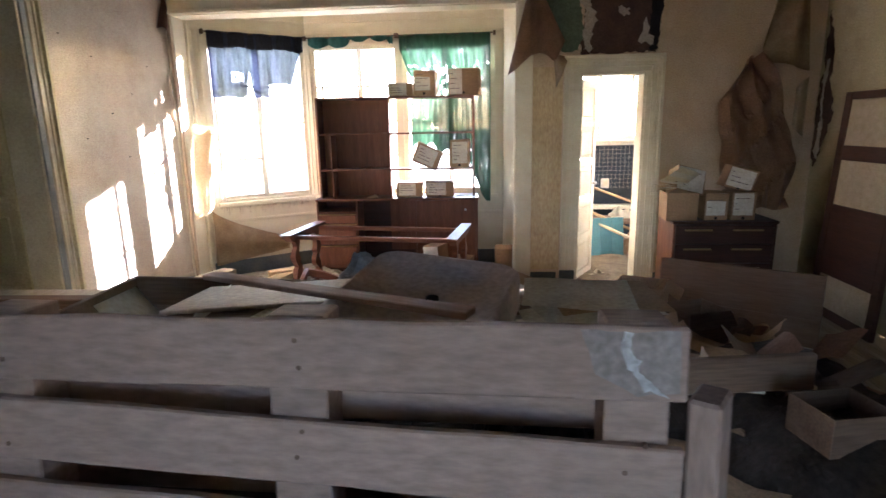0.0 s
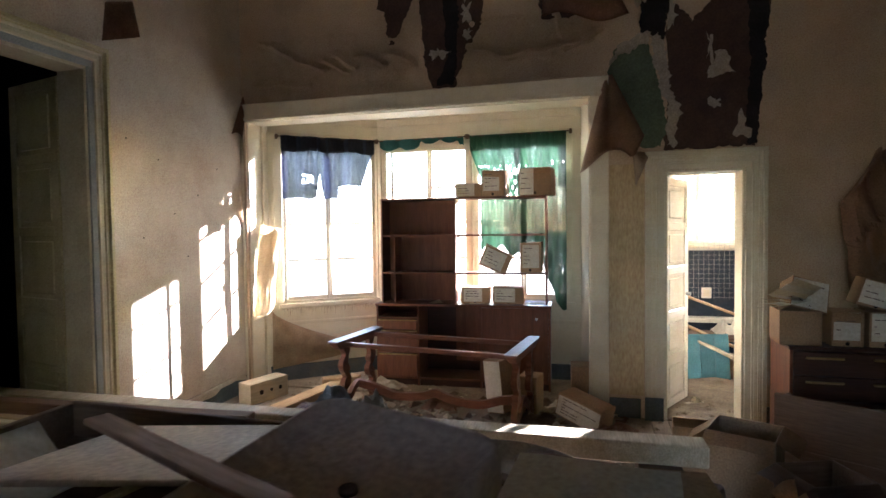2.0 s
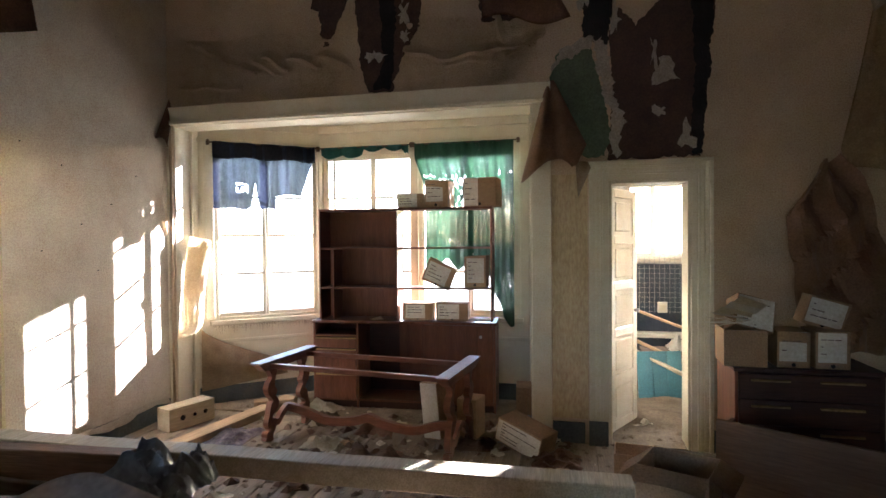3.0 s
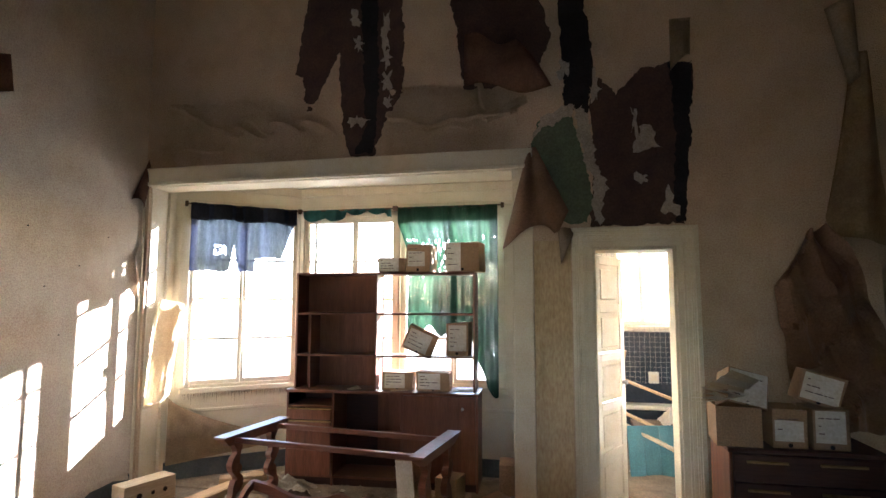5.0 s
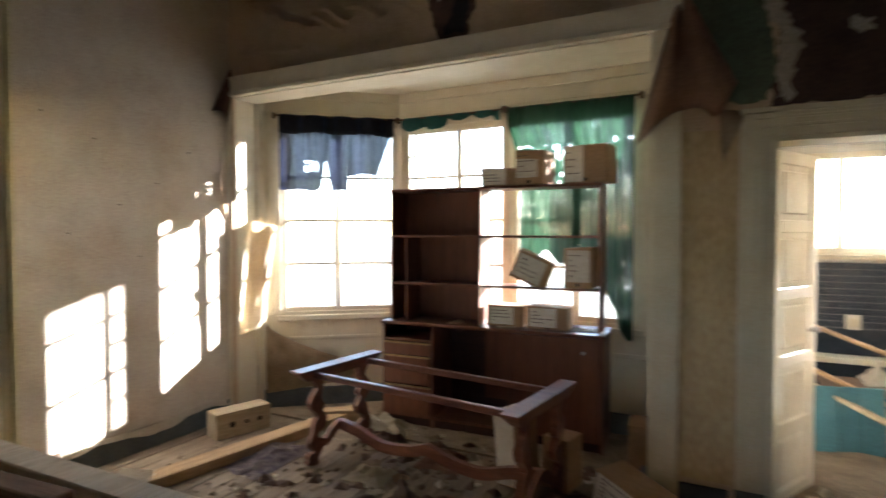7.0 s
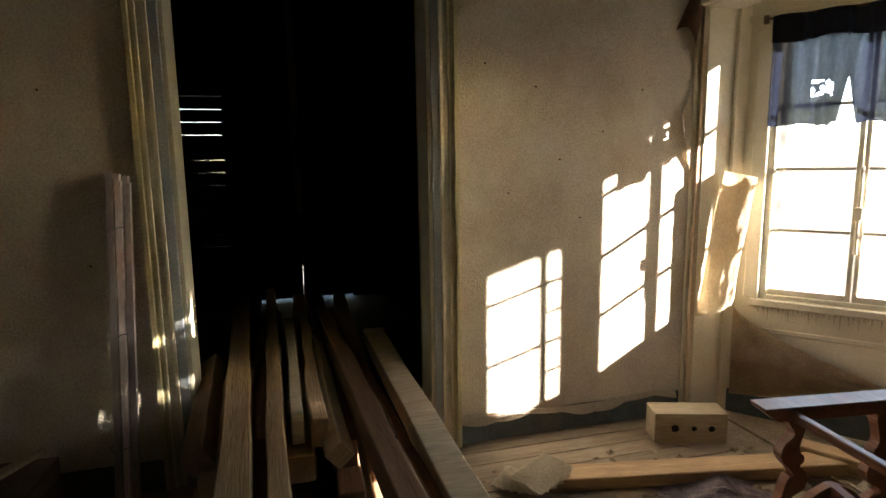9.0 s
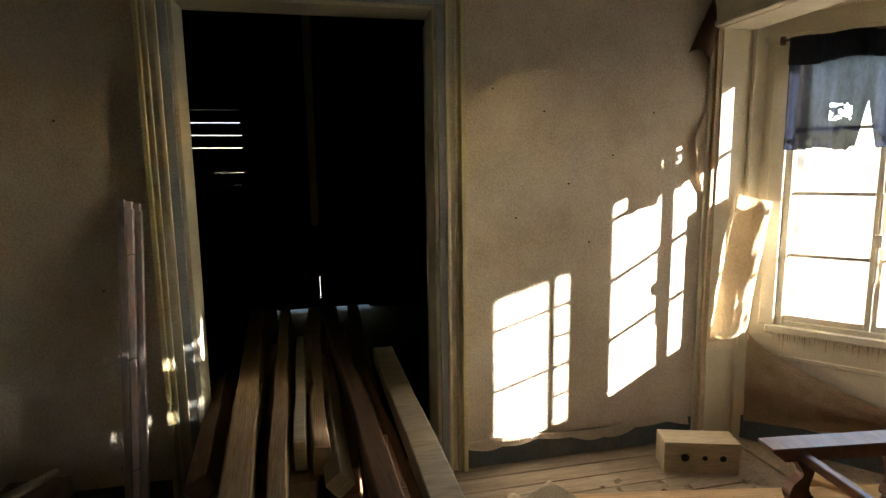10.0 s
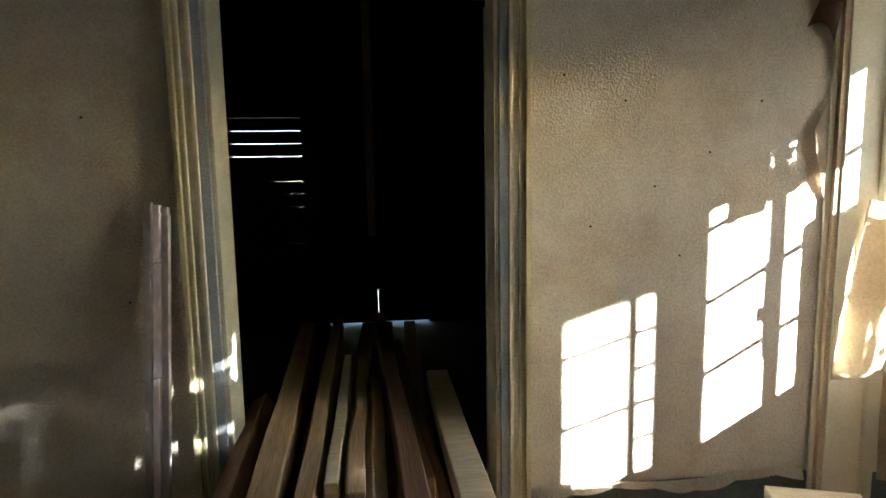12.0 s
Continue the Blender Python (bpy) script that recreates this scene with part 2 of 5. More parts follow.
def glass_mat():
    m = bpy.data.materials.new("dusty_window_glass")
    m.use_nodes = True
    n, l = m.node_tree.nodes, m.node_tree.links
    clear = n.new("ShaderNodeBsdfTransparent")
    clear.inputs[0].default_value = (0.93, 0.95, 0.94, 1)
    gloss = n.new("ShaderNodeBsdfGlossy")
    gloss.inputs["Roughness"].default_value = 0.05
    fr = n.new("ShaderNodeFresnel")
    one = n.new("ShaderNodeMixShader")
    l.new(fr.outputs[0], one.inputs[0])
    l.new(clear.outputs[0], one.inputs[1])
    l.new(gloss.outputs[0], one.inputs[2])
    dust = n.new("ShaderNodeBsdfTranslucent")
    dust.inputs[0].default_value = (0.8, 0.78, 0.72, 1)
    noise_tex = n.new("ShaderNodeTexNoise")
    noise_tex.inputs["Scale"].default_value = 9
    noise_tex.inputs["Detail"].default_value = 8
    co = n.new("ShaderNodeTexCoord")
    l.new(co.outputs["Object"], noise_tex.inputs["Vector"])
    rg = n.new("ShaderNodeMapRange")
    rg.inputs[1].default_value, rg.inputs[2].default_value = 0.3, 0.8
    rg.inputs[3].default_value, rg.inputs[4].default_value = 0.015, 0.13
    l.new(noise_tex.outputs[0], rg.inputs[0])
    two = n.new("ShaderNodeMixShader")
    l.new(rg.outputs[0], two.inputs[0])
    l.new(one.outputs[0], two.inputs[1])
    l.new(dust.outputs[0], two.inputs[2])
    l.new(two.outputs[0], n["Material Output"].inputs["Surface"])
    return m


GLASS = glass_mat()


# ---- building helpers ----
def part(name, bm, material, parent=None, label="", smooth=False):
    me = bpy.data.meshes.new(name)
    bm.normal_update()
    bm.to_mesh(me)
    bm.free()
    me.materials.append(material)
    if smooth:
        for p in me.polygons:
            p.use_smooth = True
    ob = new(name, me)
    if parent:
        ob.parent = parent
    if label:
        ob["label"] = label
    return ob


def thing(name, label, category, m=None, group="", kind=""):
    ob = new(name)
    ob.empty_display_size = 0.1
    ob.matrix_world = m or Matrix()
    return tagged(ob, label, category, group, kind)


def box(bm, lo, hi, m=None, bev=0.0):
    vs = bmesh.ops.create_cube(bm, size=1.0)["verts"]
    lo, hi = Vector(lo), Vector(hi)
    mid, size = (lo + hi) / 2, hi - lo
    for v in vs:
        v.co = Vector(a * b for a, b in zip(v.co, size)) + mid
        if m:
            v.co = m @ v.co
    if bev:
        es = {e for v in vs for e in v.link_edges}
        bmesh.ops.bevel(bm, geom=list(es), offset=bev, segments=1, affect="EDGES")
    return bm


def boxes(*rows, bev=0.0):
    bm = bmesh.new()
    for lo, hi in rows:
        box(bm, lo, hi, bev=bev)
    return bm


def prism(pts, depth, bm=None, m=None):
    """A flat outline in x and z, given thickness along y from 0 to depth."""
    bm = bm or bmesh.new()
    front = [bm.verts.new((x, 0, z)) for x, z in pts]
    back = [bm.verts.new((x, depth, z)) for x, z in pts]
    faces = [bm.faces.new(front), bm.faces.new(back[::-1])]
    for i in range(len(pts)):
        j = (i + 1) % len(pts)
        faces.append(bm.faces.new((front[j], front[i], back[i], back[j])))
    bmesh.ops.recalc_face_normals(bm, faces=faces)
    if m:
        for v in front + back:
            v.co = m @ v.co
    return bm


def torn(pts, amp=0.03, step=0.05, seed=0):
    """An outline with its straight runs broken into ragged ones."""
    r = random.Random(seed)
    out = []
    for i, a in enumerate(pts):
        b = pts[(i + 1) % len(pts)]
        d = Vector((b[0] - a[0], b[1] - a[1]))
        n = max(1, int(d.length / step))
        side = Vector((-d.y, d.x)).normalized() if d.length else Vector((0, 0))
        for k in range(n):
            q = Vector(a) + d * (k / n)
            w = noise.noise((q.x * 9, q.y * 9, seed)) * 1.3 + noise.noise((q.x * 31, q.y * 31, seed + 5)) * 0.7 + r.uniform(-0.25, 0.25)
            q += side * (amp * w if k else 0)
            out.append((q.x, q.y))
    return out


def sheet(nx, ny, place, thick=0.002):
    """A thin sheet: place(u, v) gives each point, u and v from 0 to 1."""
    bm = bmesh.new()
    g = [[bm.verts.new(place(i / nx, j / ny)) for i in range(nx + 1)] for j in range(ny + 1)]
    for j in range(ny):
        for i in range(nx):
            bm.faces.new((g[j][i], g[j][i + 1], g[j + 1][i + 1], g[j + 1][i]))
    bmesh.ops.solidify(bm, geom=bm.faces[:], thickness=thick)
    return bm


def ribbon(pts, width, thick, bm=None, flat=(1, 0, 0)):
    """A bar of rectangular section swept along pts; thick is measured along flat."""
    bm = bm or bmesh.new()
    flat = Vector(flat)
    pts = [Vector(p) for p in pts]
    rings = []
    for i, p in enumerate(pts):
        d = (pts[min(i + 1, len(pts) - 1)] - pts[max(i - 1, 0)]).normalized()
        w = width[i] if isinstance(width, (list, tuple)) else width
        s = d.cross(flat).normalized() * w / 2
        f = flat * thick / 2
        rings.append([bm.verts.new(p + a) for a in (s + f, -s + f, -s - f, s - f)])
    faces = [bm.faces.new(rings[0][::-1]), bm.faces.new(rings[-1])]
    for a, b in zip(rings, rings[1:]):
        for k in range(4):
            faces.append(bm.faces.new((a[k], a[(k + 1) % 4], b[(k + 1) % 4], b[k])))
    bmesh.ops.recalc_face_normals(bm, faces=faces)
    return bm


def smoothed(pts, n=4):
    """Catmull-Rom through pts."""
    ps = [Vector(p) for p in pts]
    out = []
    for i in range(len(ps) - 1):
        a, b, c, d = ps[max(i - 1, 0)], ps[i], ps[i + 1], ps[min(i + 2, len(ps) - 1)]
        for k in range(n):
            t = k / n
            out.append(0.5 * (2 * b + (c - a) * t + (2 * a - 5 * b + 4 * c - d) * t * t + (3 * b - a - 3 * c + d) * t ** 3))
    return out + [ps[-1]]


def rod(bm, a, b, r, n=8):
    a, b = Vector(a), Vector(b)
    vs = bmesh.ops.create_cone(bm, cap_ends=True, segments=n, radius1=r, radius2=r, depth=(b - a).length)["verts"]
    m = Matrix.Translation((a + b) / 2) @ (b - a).to_track_quat("Z", "Y").to_matrix().to_4x4()
    for v in vs:
        v.co = m @ v.co
    return bm


# ---- the setting ----
X0, X1, Y0, Y1, H = -2.68, 3.60, -2.4, 5.80, 4.7


def structure(name, bm, material, label, category):
    return tagged(part(name, bm, material), label, category, kind="structure")


structure("wall_north", boxes(
    ((-2.9, Y1, 2.80), (3.85, 6.05, H)), ((-2.9, Y1, 0), (-2.64, 6.05, 2.80)), ((0.80, Y1, 0), (1.41, 6.05, 2.80)),
    ((1.41, Y1, 2.14), (2.03, 6.05, 2.80)), ((2.03, Y1, 0), (3.85, 6.05, 2.80))),
    BROWNEDPAPER, "stained cream wall with torn and peeling paper", "wall")
structure("wall_west", boxes(
    ((-2.9, Y0 - 0.2, 0), (X0, 2.53, H)), ((-2.9, 2.53, 2.855), (X0, 3.96, H)), ((-2.9, 3.96, 0), (X0, Y1, H))),
    WALLPAPER, "pale textured papered wall with sunlight from the windows", "wall")
structure("wall_east", boxes(((X1, Y0 - 0.2, 0), (X1 + 0.25, Y1, H))), DIRTYPAPER, "dim brown-stained papered wall with peeling paper", "wall")
# Unseen; opening runs 2.4 m deep to keep its daylight off the west wall.
structure("wall_south", boxes(
    ((X0, Y0 - 2.4, 0), (0.0, Y0, H)), ((0.0, Y0 - 2.4, 2.85), (1.1, Y0, H)), ((0.0, Y0 - 2.4, 0), (1.1, Y0, 0.3)),
    ((1.1, Y0 - 2.4, 0), (X1, Y0, H))), WALLPAPER, "unseen plain cream wall, its opening made deep to narrow the daylight", "wall")
structure("ceiling", boxes(((-2.9, Y0 - 0.2, H), (3.85, 6.05, H + 0.15))), CEILING, "stained board ceiling high above the room", "ceiling")
structure("floor", boxes(((-2.9, Y0 - 0.2, -0.2), (3.85, 6.05, -0.022))), FLOORDUST, "dirt under the old floorboards", "floor")


def wall_run(name, a, b, openings, z1, thick, material, label):
    """A wall from a to b; its inner face looks to the right of that way's left side. openings: (u0, u1, z0, z1)."""
    a, b = Vector(a), Vector(b)
    length = (b - a).length
    bm = bmesh.new()
    u = 0.0
    for u0, u1, z0, zt in sorted(openings):
        if u0 > u:
            box(bm, (u, 0, 0), (u0, thick, z1))
        box(bm, (u0, 0, 0), (u1, thick, z0))
        box(bm, (u0, 0, zt), (u1, thick, z1))
        u = u1
    if u < length:
        box(bm, (u, 0, 0), (length, thick, z1))
    ob = structure(name, bm, material, label, "wall")
    ob.matrix_world = Matrix.Translation((a.x, a.y, 0)) @ Matrix.Rotation(math.atan2(b.y - a.y, b.x - a.x), 4, "Z")
    return ob


BAY_A, BAY_B, BAY_C, BAY_D = (-2.62, 6.12), (-1.63, 6.92), (0.70, 6.92), (0.98, 6.05)
SILL, HEAD = 0.86, 2.62
bay_left = wall_run("wall_bay_west", BAY_A, BAY_B, [(0.17, 1.245, SILL, HEAD)], 2.95, 0.04, CREAM, "cream painted bay wall with water stains")
bay_mid = wall_run("wall_bay_north", BAY_B, BAY_C, [(0.05, 1.12, SILL, HEAD), (1.15, 2.22, SILL, HEAD)], 2.95, 0.04, CREAM, "cream painted bay wall under the windows")
bay_right = wall_run("wall_bay_east", BAY_C, BAY_D, [], 2.95, 0.04, CREAM, "cream painted end wall of the bay")
structure("wall_bay_return", boxes(((-2.70, 6.05, 0), (-2.60, 6.16, 2.95))), CREAM, "cream painted return beside the bay window", "wall")
structure("ceiling_bay", prism([(-2.7, 6.05), (-2.66, 6.2), (-1.66, 7.0), (0.74, 7.0), (1.05, 6.05)], 0.12,
          m=Matrix(((1, 0, 0, 0), (0, 0, 1, 0), (0, 1, 0, 2.95), (0, 0, 0, 1)))), CREAM, "cream painted boards over the bay", "ceiling")
structure("floor_bay", prism([(-2.9, 6.05), (-2.7, 6.2), (-1.66, 7.0), (0.74, 7.0), (1.2, 6.05)], 0.15,
          m=Matrix(((1, 0, 0, 0), (0, 0, 1, 0), (0, 1, 0, -0.155), (0, 0, 0, 1)))), FLOORDUST, "dirty floor of the bay", "floor")


def window_unit(name, base, u0, u1, panes, rows, label, shadow_bar=None):
    """A casement window in a wall_run: frame, two leaves of one column of panes, sill board."""
    w = thing(name, label, "window", base.matrix_world.copy(), kind="structure")
    f = 0.045
    part("window_frame", boxes(((u0, 0.003, SILL), (u0 + f, 0.038, HEAD)), ((u1 - f, 0.003, SILL), (u1, 0.038, HEAD)),
                               ((u0 + f, 0.003, HEAD - f), (u1 - f, 0.038, HEAD)), ((u0 + f, 0.003, SILL), (u1 - f, 0.038, SILL + 0.03)), bev=0.004), CREAM, w)
    part("window_sill", boxes(((u0 - 0.05, -0.035, SILL - 0.055), (u1 + 0.05, -0.002, SILL - 0.004)), bev=0.006), CREAM, w)
    part("casing", boxes(((u0 - 0.09, -0.022, SILL), (u0 - 0.002, -0.002, HEAD + 0.05)), ((u1 + 0.002, -0.022, SILL), (u1 + 0.02, -0.002, HEAD + 0.05)),
                         ((u0, -0.022, HEAD + 0.002), (u1, -0.002, HEAD + 0.05)), bev=0.004), CREAM, w)
    lo, hi = rows[0], rows[-1]
    mid = (panes[0][1] + panes[1][0]) / 2
    for (a, b), (c, d) in zip(panes, ((u0 + f, mid - 0.002), (mid + 0.002, u1 - f))):
        bars = [((c, 0.014, SILL + 0.03), (a, 0.040, HEAD - f)), ((b, 0.014, SILL + 0.03), (d, 0.040, HEAD - f)),
                ((a, 0.014, SILL + 0.03), (b, 0.040, lo)), ((a, 0.014, hi), (b, 0.040, HEAD - f))]
        bars += [((a, 0.017, z - 0.011), (b, 0.037, z + 0.011)) for z in rows[1:-1]]
        # Unseen extra bars, added so their shadows divide the sun patch.
        if shadow_bar and a < shadow_bar < b:
            bars.append(((shadow_bar - 0.013, 0.015, lo), (shadow_bar + 0.013, 0.039, hi)))
            bars += [((a, 0.018, (z0 + z1) / 2 - 0.01), (shadow_bar - 0.013, 0.036, (z0 + z1) / 2 + 0.01)) for z0, z1 in zip(rows, rows[1:])]
        leaf = part("casement", boxes(*bars, bev=0.003), CREAM, w)
        for z0, z1 in zip(rows, rows[1:]):
            pane = part("pane", boxes(((a, 0.026, z0), (b, 0.029, z1))), GLASS, leaf, "dusty glass pane")
            pane.visible_shadow = False
    part("bolt", boxes(((mid - 0.01, -0.004, 1.2), (mid + 0.01, 0.008, 1.75)), ((mid - 0.02, -0.02, 1.42), (mid + 0.02, -0.004, 1.5)), bev=0.003), CREAM, w)
    return w


ROWS_Z = (0.93, 1.335, 1.74, 2.145, 2.56)
window_unit("window_1", bay_left, 0.17, 1.245, ((0.225, 0.652), (0.718, 1.195)), ROWS_Z, "cream casement window of small panes, blown out by daylight")
window_unit("window_2", bay_mid, 0.05, 1.12, ((0.104, 0.60), (0.66, 1.06)), ROWS_Z, "cream casement window behind the wall unit", 0.172)
window_unit("window_3", bay_mid, 1.15, 2.22, ((1.21, 1.68), (1.74, 2.16)), ROWS_Z, "cream casement window behind a green curtain")

# cornice bands and panels in the bay
for base, length in ((bay_left, 1.273), (bay_mid, 2.33)):
    ob = part("trim", boxes(((0.0, -0.03, 2.86), (length, -0.002, 2.948)), ((0.0, -0.02, 2.70), (length, -0.002, 2.74)),
                            ((0.0, -0.012, 0.62), (length, -0.002, 0.655)), bev=0.005), CREAM)
    ob.matrix_world = base.matrix_world
    tagged(ob, "cream moulding bands round the bay", "trim", kind="structure")
    ob = part("baseboard", boxes(((0.0, -0.018, 0.0), (length, -0.002, 0.17)), bev=0.004), GREEN_BASE)
    ob.matrix_world = base.matrix_world
    tagged(ob, "dark green skirting in the bay", "baseboard", kind="structure")

# trim of the bay opening
structure("trim_bay", boxes(((-2.676, 5.765, 2.795), (0.955, 5.798, 2.965)), ((-2.676, 5.75, 2.795), (0.90, 5.765, 2.83)),
          ((0.802, 5.765, 0.0), (0.955, 5.798, 2.795)), ((-2.676, 5.765, 0.0), (-2.662, 5.798, 2.795)),
          ((-2.639, 5.83, 0.0), (-2.630, 6.09, 2.798)), ((0.786, 5.80, 0.0), (0.799, 6.06, 2.798)), ((-2.625, 5.80, 2.787), (0.786, 6.06, 2.799)), bev=0.004),
          CREAM, "wide cream painted boards round the bay opening", "trim")

# steel-blue skirting, partly bare
structure("baseboard", boxes(((X0 + 0.002, 4.10, 0.0), (X0 + 0.02, 5.76, 0.17)), ((0.96, 5.776, 0.0), (1.22, 5.798, 0.17)),
          ((2.17, 5.776, 0.0), (3.59, 5.798, 0.17)), ((X0 + 0.002, -2.3, 0.0), (X0 + 0.02, 2.36, 0.17)), bev=0.004),
          GREEN_BASE, "dark green painted skirting board", "baseboard")


BLUEGREY = mat("blue_grey_paint", (0.40, 0.43, 0.45), (0.32, 0.345, 0.36), (4, 4, 4), 0.55, 0.06, stain=(0.3, 0.24, 0.16), amount=0.3, fine=90, vary=0)
PALEOLIVE = mat("pale_yellowed_paint", (0.66, 0.62, 0.47), (0.56, 0.52, 0.38), (4, 4, 4), 0.55, 0.06, stain=(0.3, 0.24, 0.14), amount=0.35, fine=90, vary=0)
OLIVE = mat("yellowed_paint", (0.60, 0.54, 0.33), (0.50, 0.44, 0.25), (4, 4, 4), 0.55, 0.06, stain=(0.3, 0.22, 0.12), amount=0.4, fine=90, vary=0)


def door_trim(name, m, width, height, w, label, paints, inside=CREAM):
    """Stepped architrave round an opening of width x height; local x along the wall, -y into the room."""
    t = thing(name, label, "door frame", m, kind="structure")
    bands = ((0.0, 0.30, 0.022), (0.30, 0.42, 0.036), (0.42, 0.62, 0.026), (0.62, 0.70, 0.040), (0.70, 0.82, 0.032), (0.82, 1.0, 0.054))
    for (o0, o1, d), paint in zip(bands, paints):
        bm = bmesh.new()
        a, b = o0 * w, o1 * w
        box(bm, (-b, -d, 0), (-a, -0.002, height + a), bev=0.003)
        box(bm, (width + a, -d, 0), (width + b, -0.002, height + a), bev=0.003)
        box(bm, (-b, -d, height + a), (width + b, -0.002, height + b), bev=0.003)
        part("architrave", bm, paint, t)
    part("jamb", boxes(((0.002, -0.01, 0), (0.025, 0.23, height)), ((width - 0.025, -0.01, 0), (width - 0.002, 0.23, height)),
                       ((0.025, -0.01, height - 0.025), (width - 0.025, 0.23, height - 0.002)), bev=0.003), inside, t)
    return t


trim_n = door_trim("trim_door_north", pose(1.41, Y1, 0), 0.62, 2.14, 0.155, "cream stepped door frame in the papered wall", (CREAM,) * 6)
part("plinth", boxes(((-0.16, -0.058, 0), (-0.01, -0.054, 0.2))), GREEN_BASE, trim_n)
trim_w = door_trim("trim_door_west", Matrix.Translation((X0, 2.53, 0)) @ Matrix.Rotation(radians(90), 4, "Z"), 1.43, 2.855, 0.16,
                   "cream and blue-grey stepped frame of the tall double doorway", (BLUEGREY, CREAM, PALEOLIVE, CREAM, OLIVE, OLIVE), PALEOLIVE)


def panelled_leaf(name, m, w, h, panels, label, paint=WHITE_PAINT):
    d = thing(name, label, "door", m, kind="structure")
    t, st = 0.04, 0.085
    part("door_frame", boxes(((0, 0, 0.02), (st, t, h)), ((w - st, 0, 0.02), (w, t, h)),
         *[((st, 0.0, z0), (w - st, t, z1)) for z0, z1 in panels["rails"]], bev=0.004), paint, d)
    for z0, z1 in panels["panels"]:
        bm = boxes(((st, 0.012, z0), (w - st, t - 0.012, z1)))
        box(bm, (st + 0.035, 0.004, z0 + 0.035), (w - st - 0.035, t - 0.004, z1 - 0.035), bev=0.008)
        part("panel", bm, paint, d)
    kn = bmesh.new()
    rod(kn, (w - 0.05, -0.04, 1.02), (w - 0.05, 0.0, 1.02), 0.018)
    part("door_handle", kn, STEEL, d)
    return d


def rails(h, n, st=0.075):
    ph = (h - 0.02 - st * (n + 1)) / n
    rs = [(0.02 + i * (ph + st), 0.02 + i * (ph + st) + st) for i in range(n + 1)]
    return {"rails": rs, "panels": [(a[1], b[0]) for a, b in zip(rs, rs[1:])]}


panelled_leaf("door_1", Matrix.Translation((1.437, 5.99, 0)) @ Matrix.Rotation(radians(62), 4, "Z"), 0.57, 2.10, rails(2.10, 5),
              "white five-panelled door standing open into the next room")
panelled_leaf("door_2", Matrix.Translation((-2.905, 3.965, 0)) @ Matrix.Rotation(radians(167), 4, "Z"), 0.66, 2.80, rails(2.80, 5),
              "yellowed panelled leaf standing open into the dark room", OLIVE)

# the dark room, its gloom put into the near-black colour
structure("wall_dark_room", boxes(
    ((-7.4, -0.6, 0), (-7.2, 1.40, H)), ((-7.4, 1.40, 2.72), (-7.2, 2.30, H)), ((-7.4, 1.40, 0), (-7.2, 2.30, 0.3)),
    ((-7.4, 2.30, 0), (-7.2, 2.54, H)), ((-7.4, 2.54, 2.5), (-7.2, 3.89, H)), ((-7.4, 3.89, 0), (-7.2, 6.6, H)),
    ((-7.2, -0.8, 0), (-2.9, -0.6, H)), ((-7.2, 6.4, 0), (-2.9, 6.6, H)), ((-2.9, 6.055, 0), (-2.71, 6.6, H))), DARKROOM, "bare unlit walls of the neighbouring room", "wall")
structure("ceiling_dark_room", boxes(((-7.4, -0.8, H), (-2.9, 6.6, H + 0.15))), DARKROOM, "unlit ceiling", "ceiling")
structure("floor_dark_room", boxes(((-7.4, -0.8, -0.2), (-2.9, 6.6, 0.0))), DARKROOM, "dusty floor of the unlit room, coloured near black", "floor")
shut = thing("window_4", "closed plank shutters leaking thin lines of daylight", "window", kind="structure")
rs = random.Random(4)
for i in range(15):
    z = 0.3 + i * 0.1613
    gap = 0.0042 if z > 2.05 else 0.0
    tilt = 0.0 if z > 2.05 else -rs.choice((0.0012, 0.0025, 0.0038))
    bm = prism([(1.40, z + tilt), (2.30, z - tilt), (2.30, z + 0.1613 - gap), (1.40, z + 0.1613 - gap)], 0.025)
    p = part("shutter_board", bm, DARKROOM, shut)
    p.matrix_basis = Matrix(((0, -1, 0, -7.22), (1, 0, 0, 0), (0, 0, 1, 0), (0, 0, 0, 1)))
far = thing("door_3", "closed old double door with daylight under it", "door", kind="structure")
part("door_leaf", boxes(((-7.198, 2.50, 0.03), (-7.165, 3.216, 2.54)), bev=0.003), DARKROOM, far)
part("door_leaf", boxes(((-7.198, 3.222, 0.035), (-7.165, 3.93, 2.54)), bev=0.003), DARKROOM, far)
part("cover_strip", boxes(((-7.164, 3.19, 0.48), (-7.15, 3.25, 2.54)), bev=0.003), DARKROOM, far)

# the tiled room behind the north door
structure("wall_tiled_room", boxes(
    ((1.06, 6.06, 0), (1.18, 8.80, 2.52)), ((3.85, 5.9, 0), (4.05, 9.0, 2.52)), ((1.06, 8.80, 0), (1.84, 9.0, 2.52)),
    ((3.74, 8.80, 0), (3.85, 9.0, 2.52)), ((1.84, 8.80, 0), (3.74, 9.0, 1.42)), ((1.84, 8.80, 2.40), (3.74, 9.0, 2.52))),
    WHITE_PAINT, "pale plastered walls of the tiled room", "wall")
structure("ceiling_tiled_room", boxes(((1.06, 6.06, 2.52), (4.05, 9.0, 2.58))), WHITE_PAINT, "white board ceiling", "ceiling")
structure("floor_tiled_room", boxes(((1.18, 6.05, -0.2), (3.85, 8.8, 0.0)), ((1.41, 5.8, -0.03), (2.03, 6.05, 0.004))), FLOORDUST, "sandy floor of the tiled room", "floor")
w5 = thing("window_5", "pale casement window above dark tiles, unseen right part added for light", "window", kind="structure")
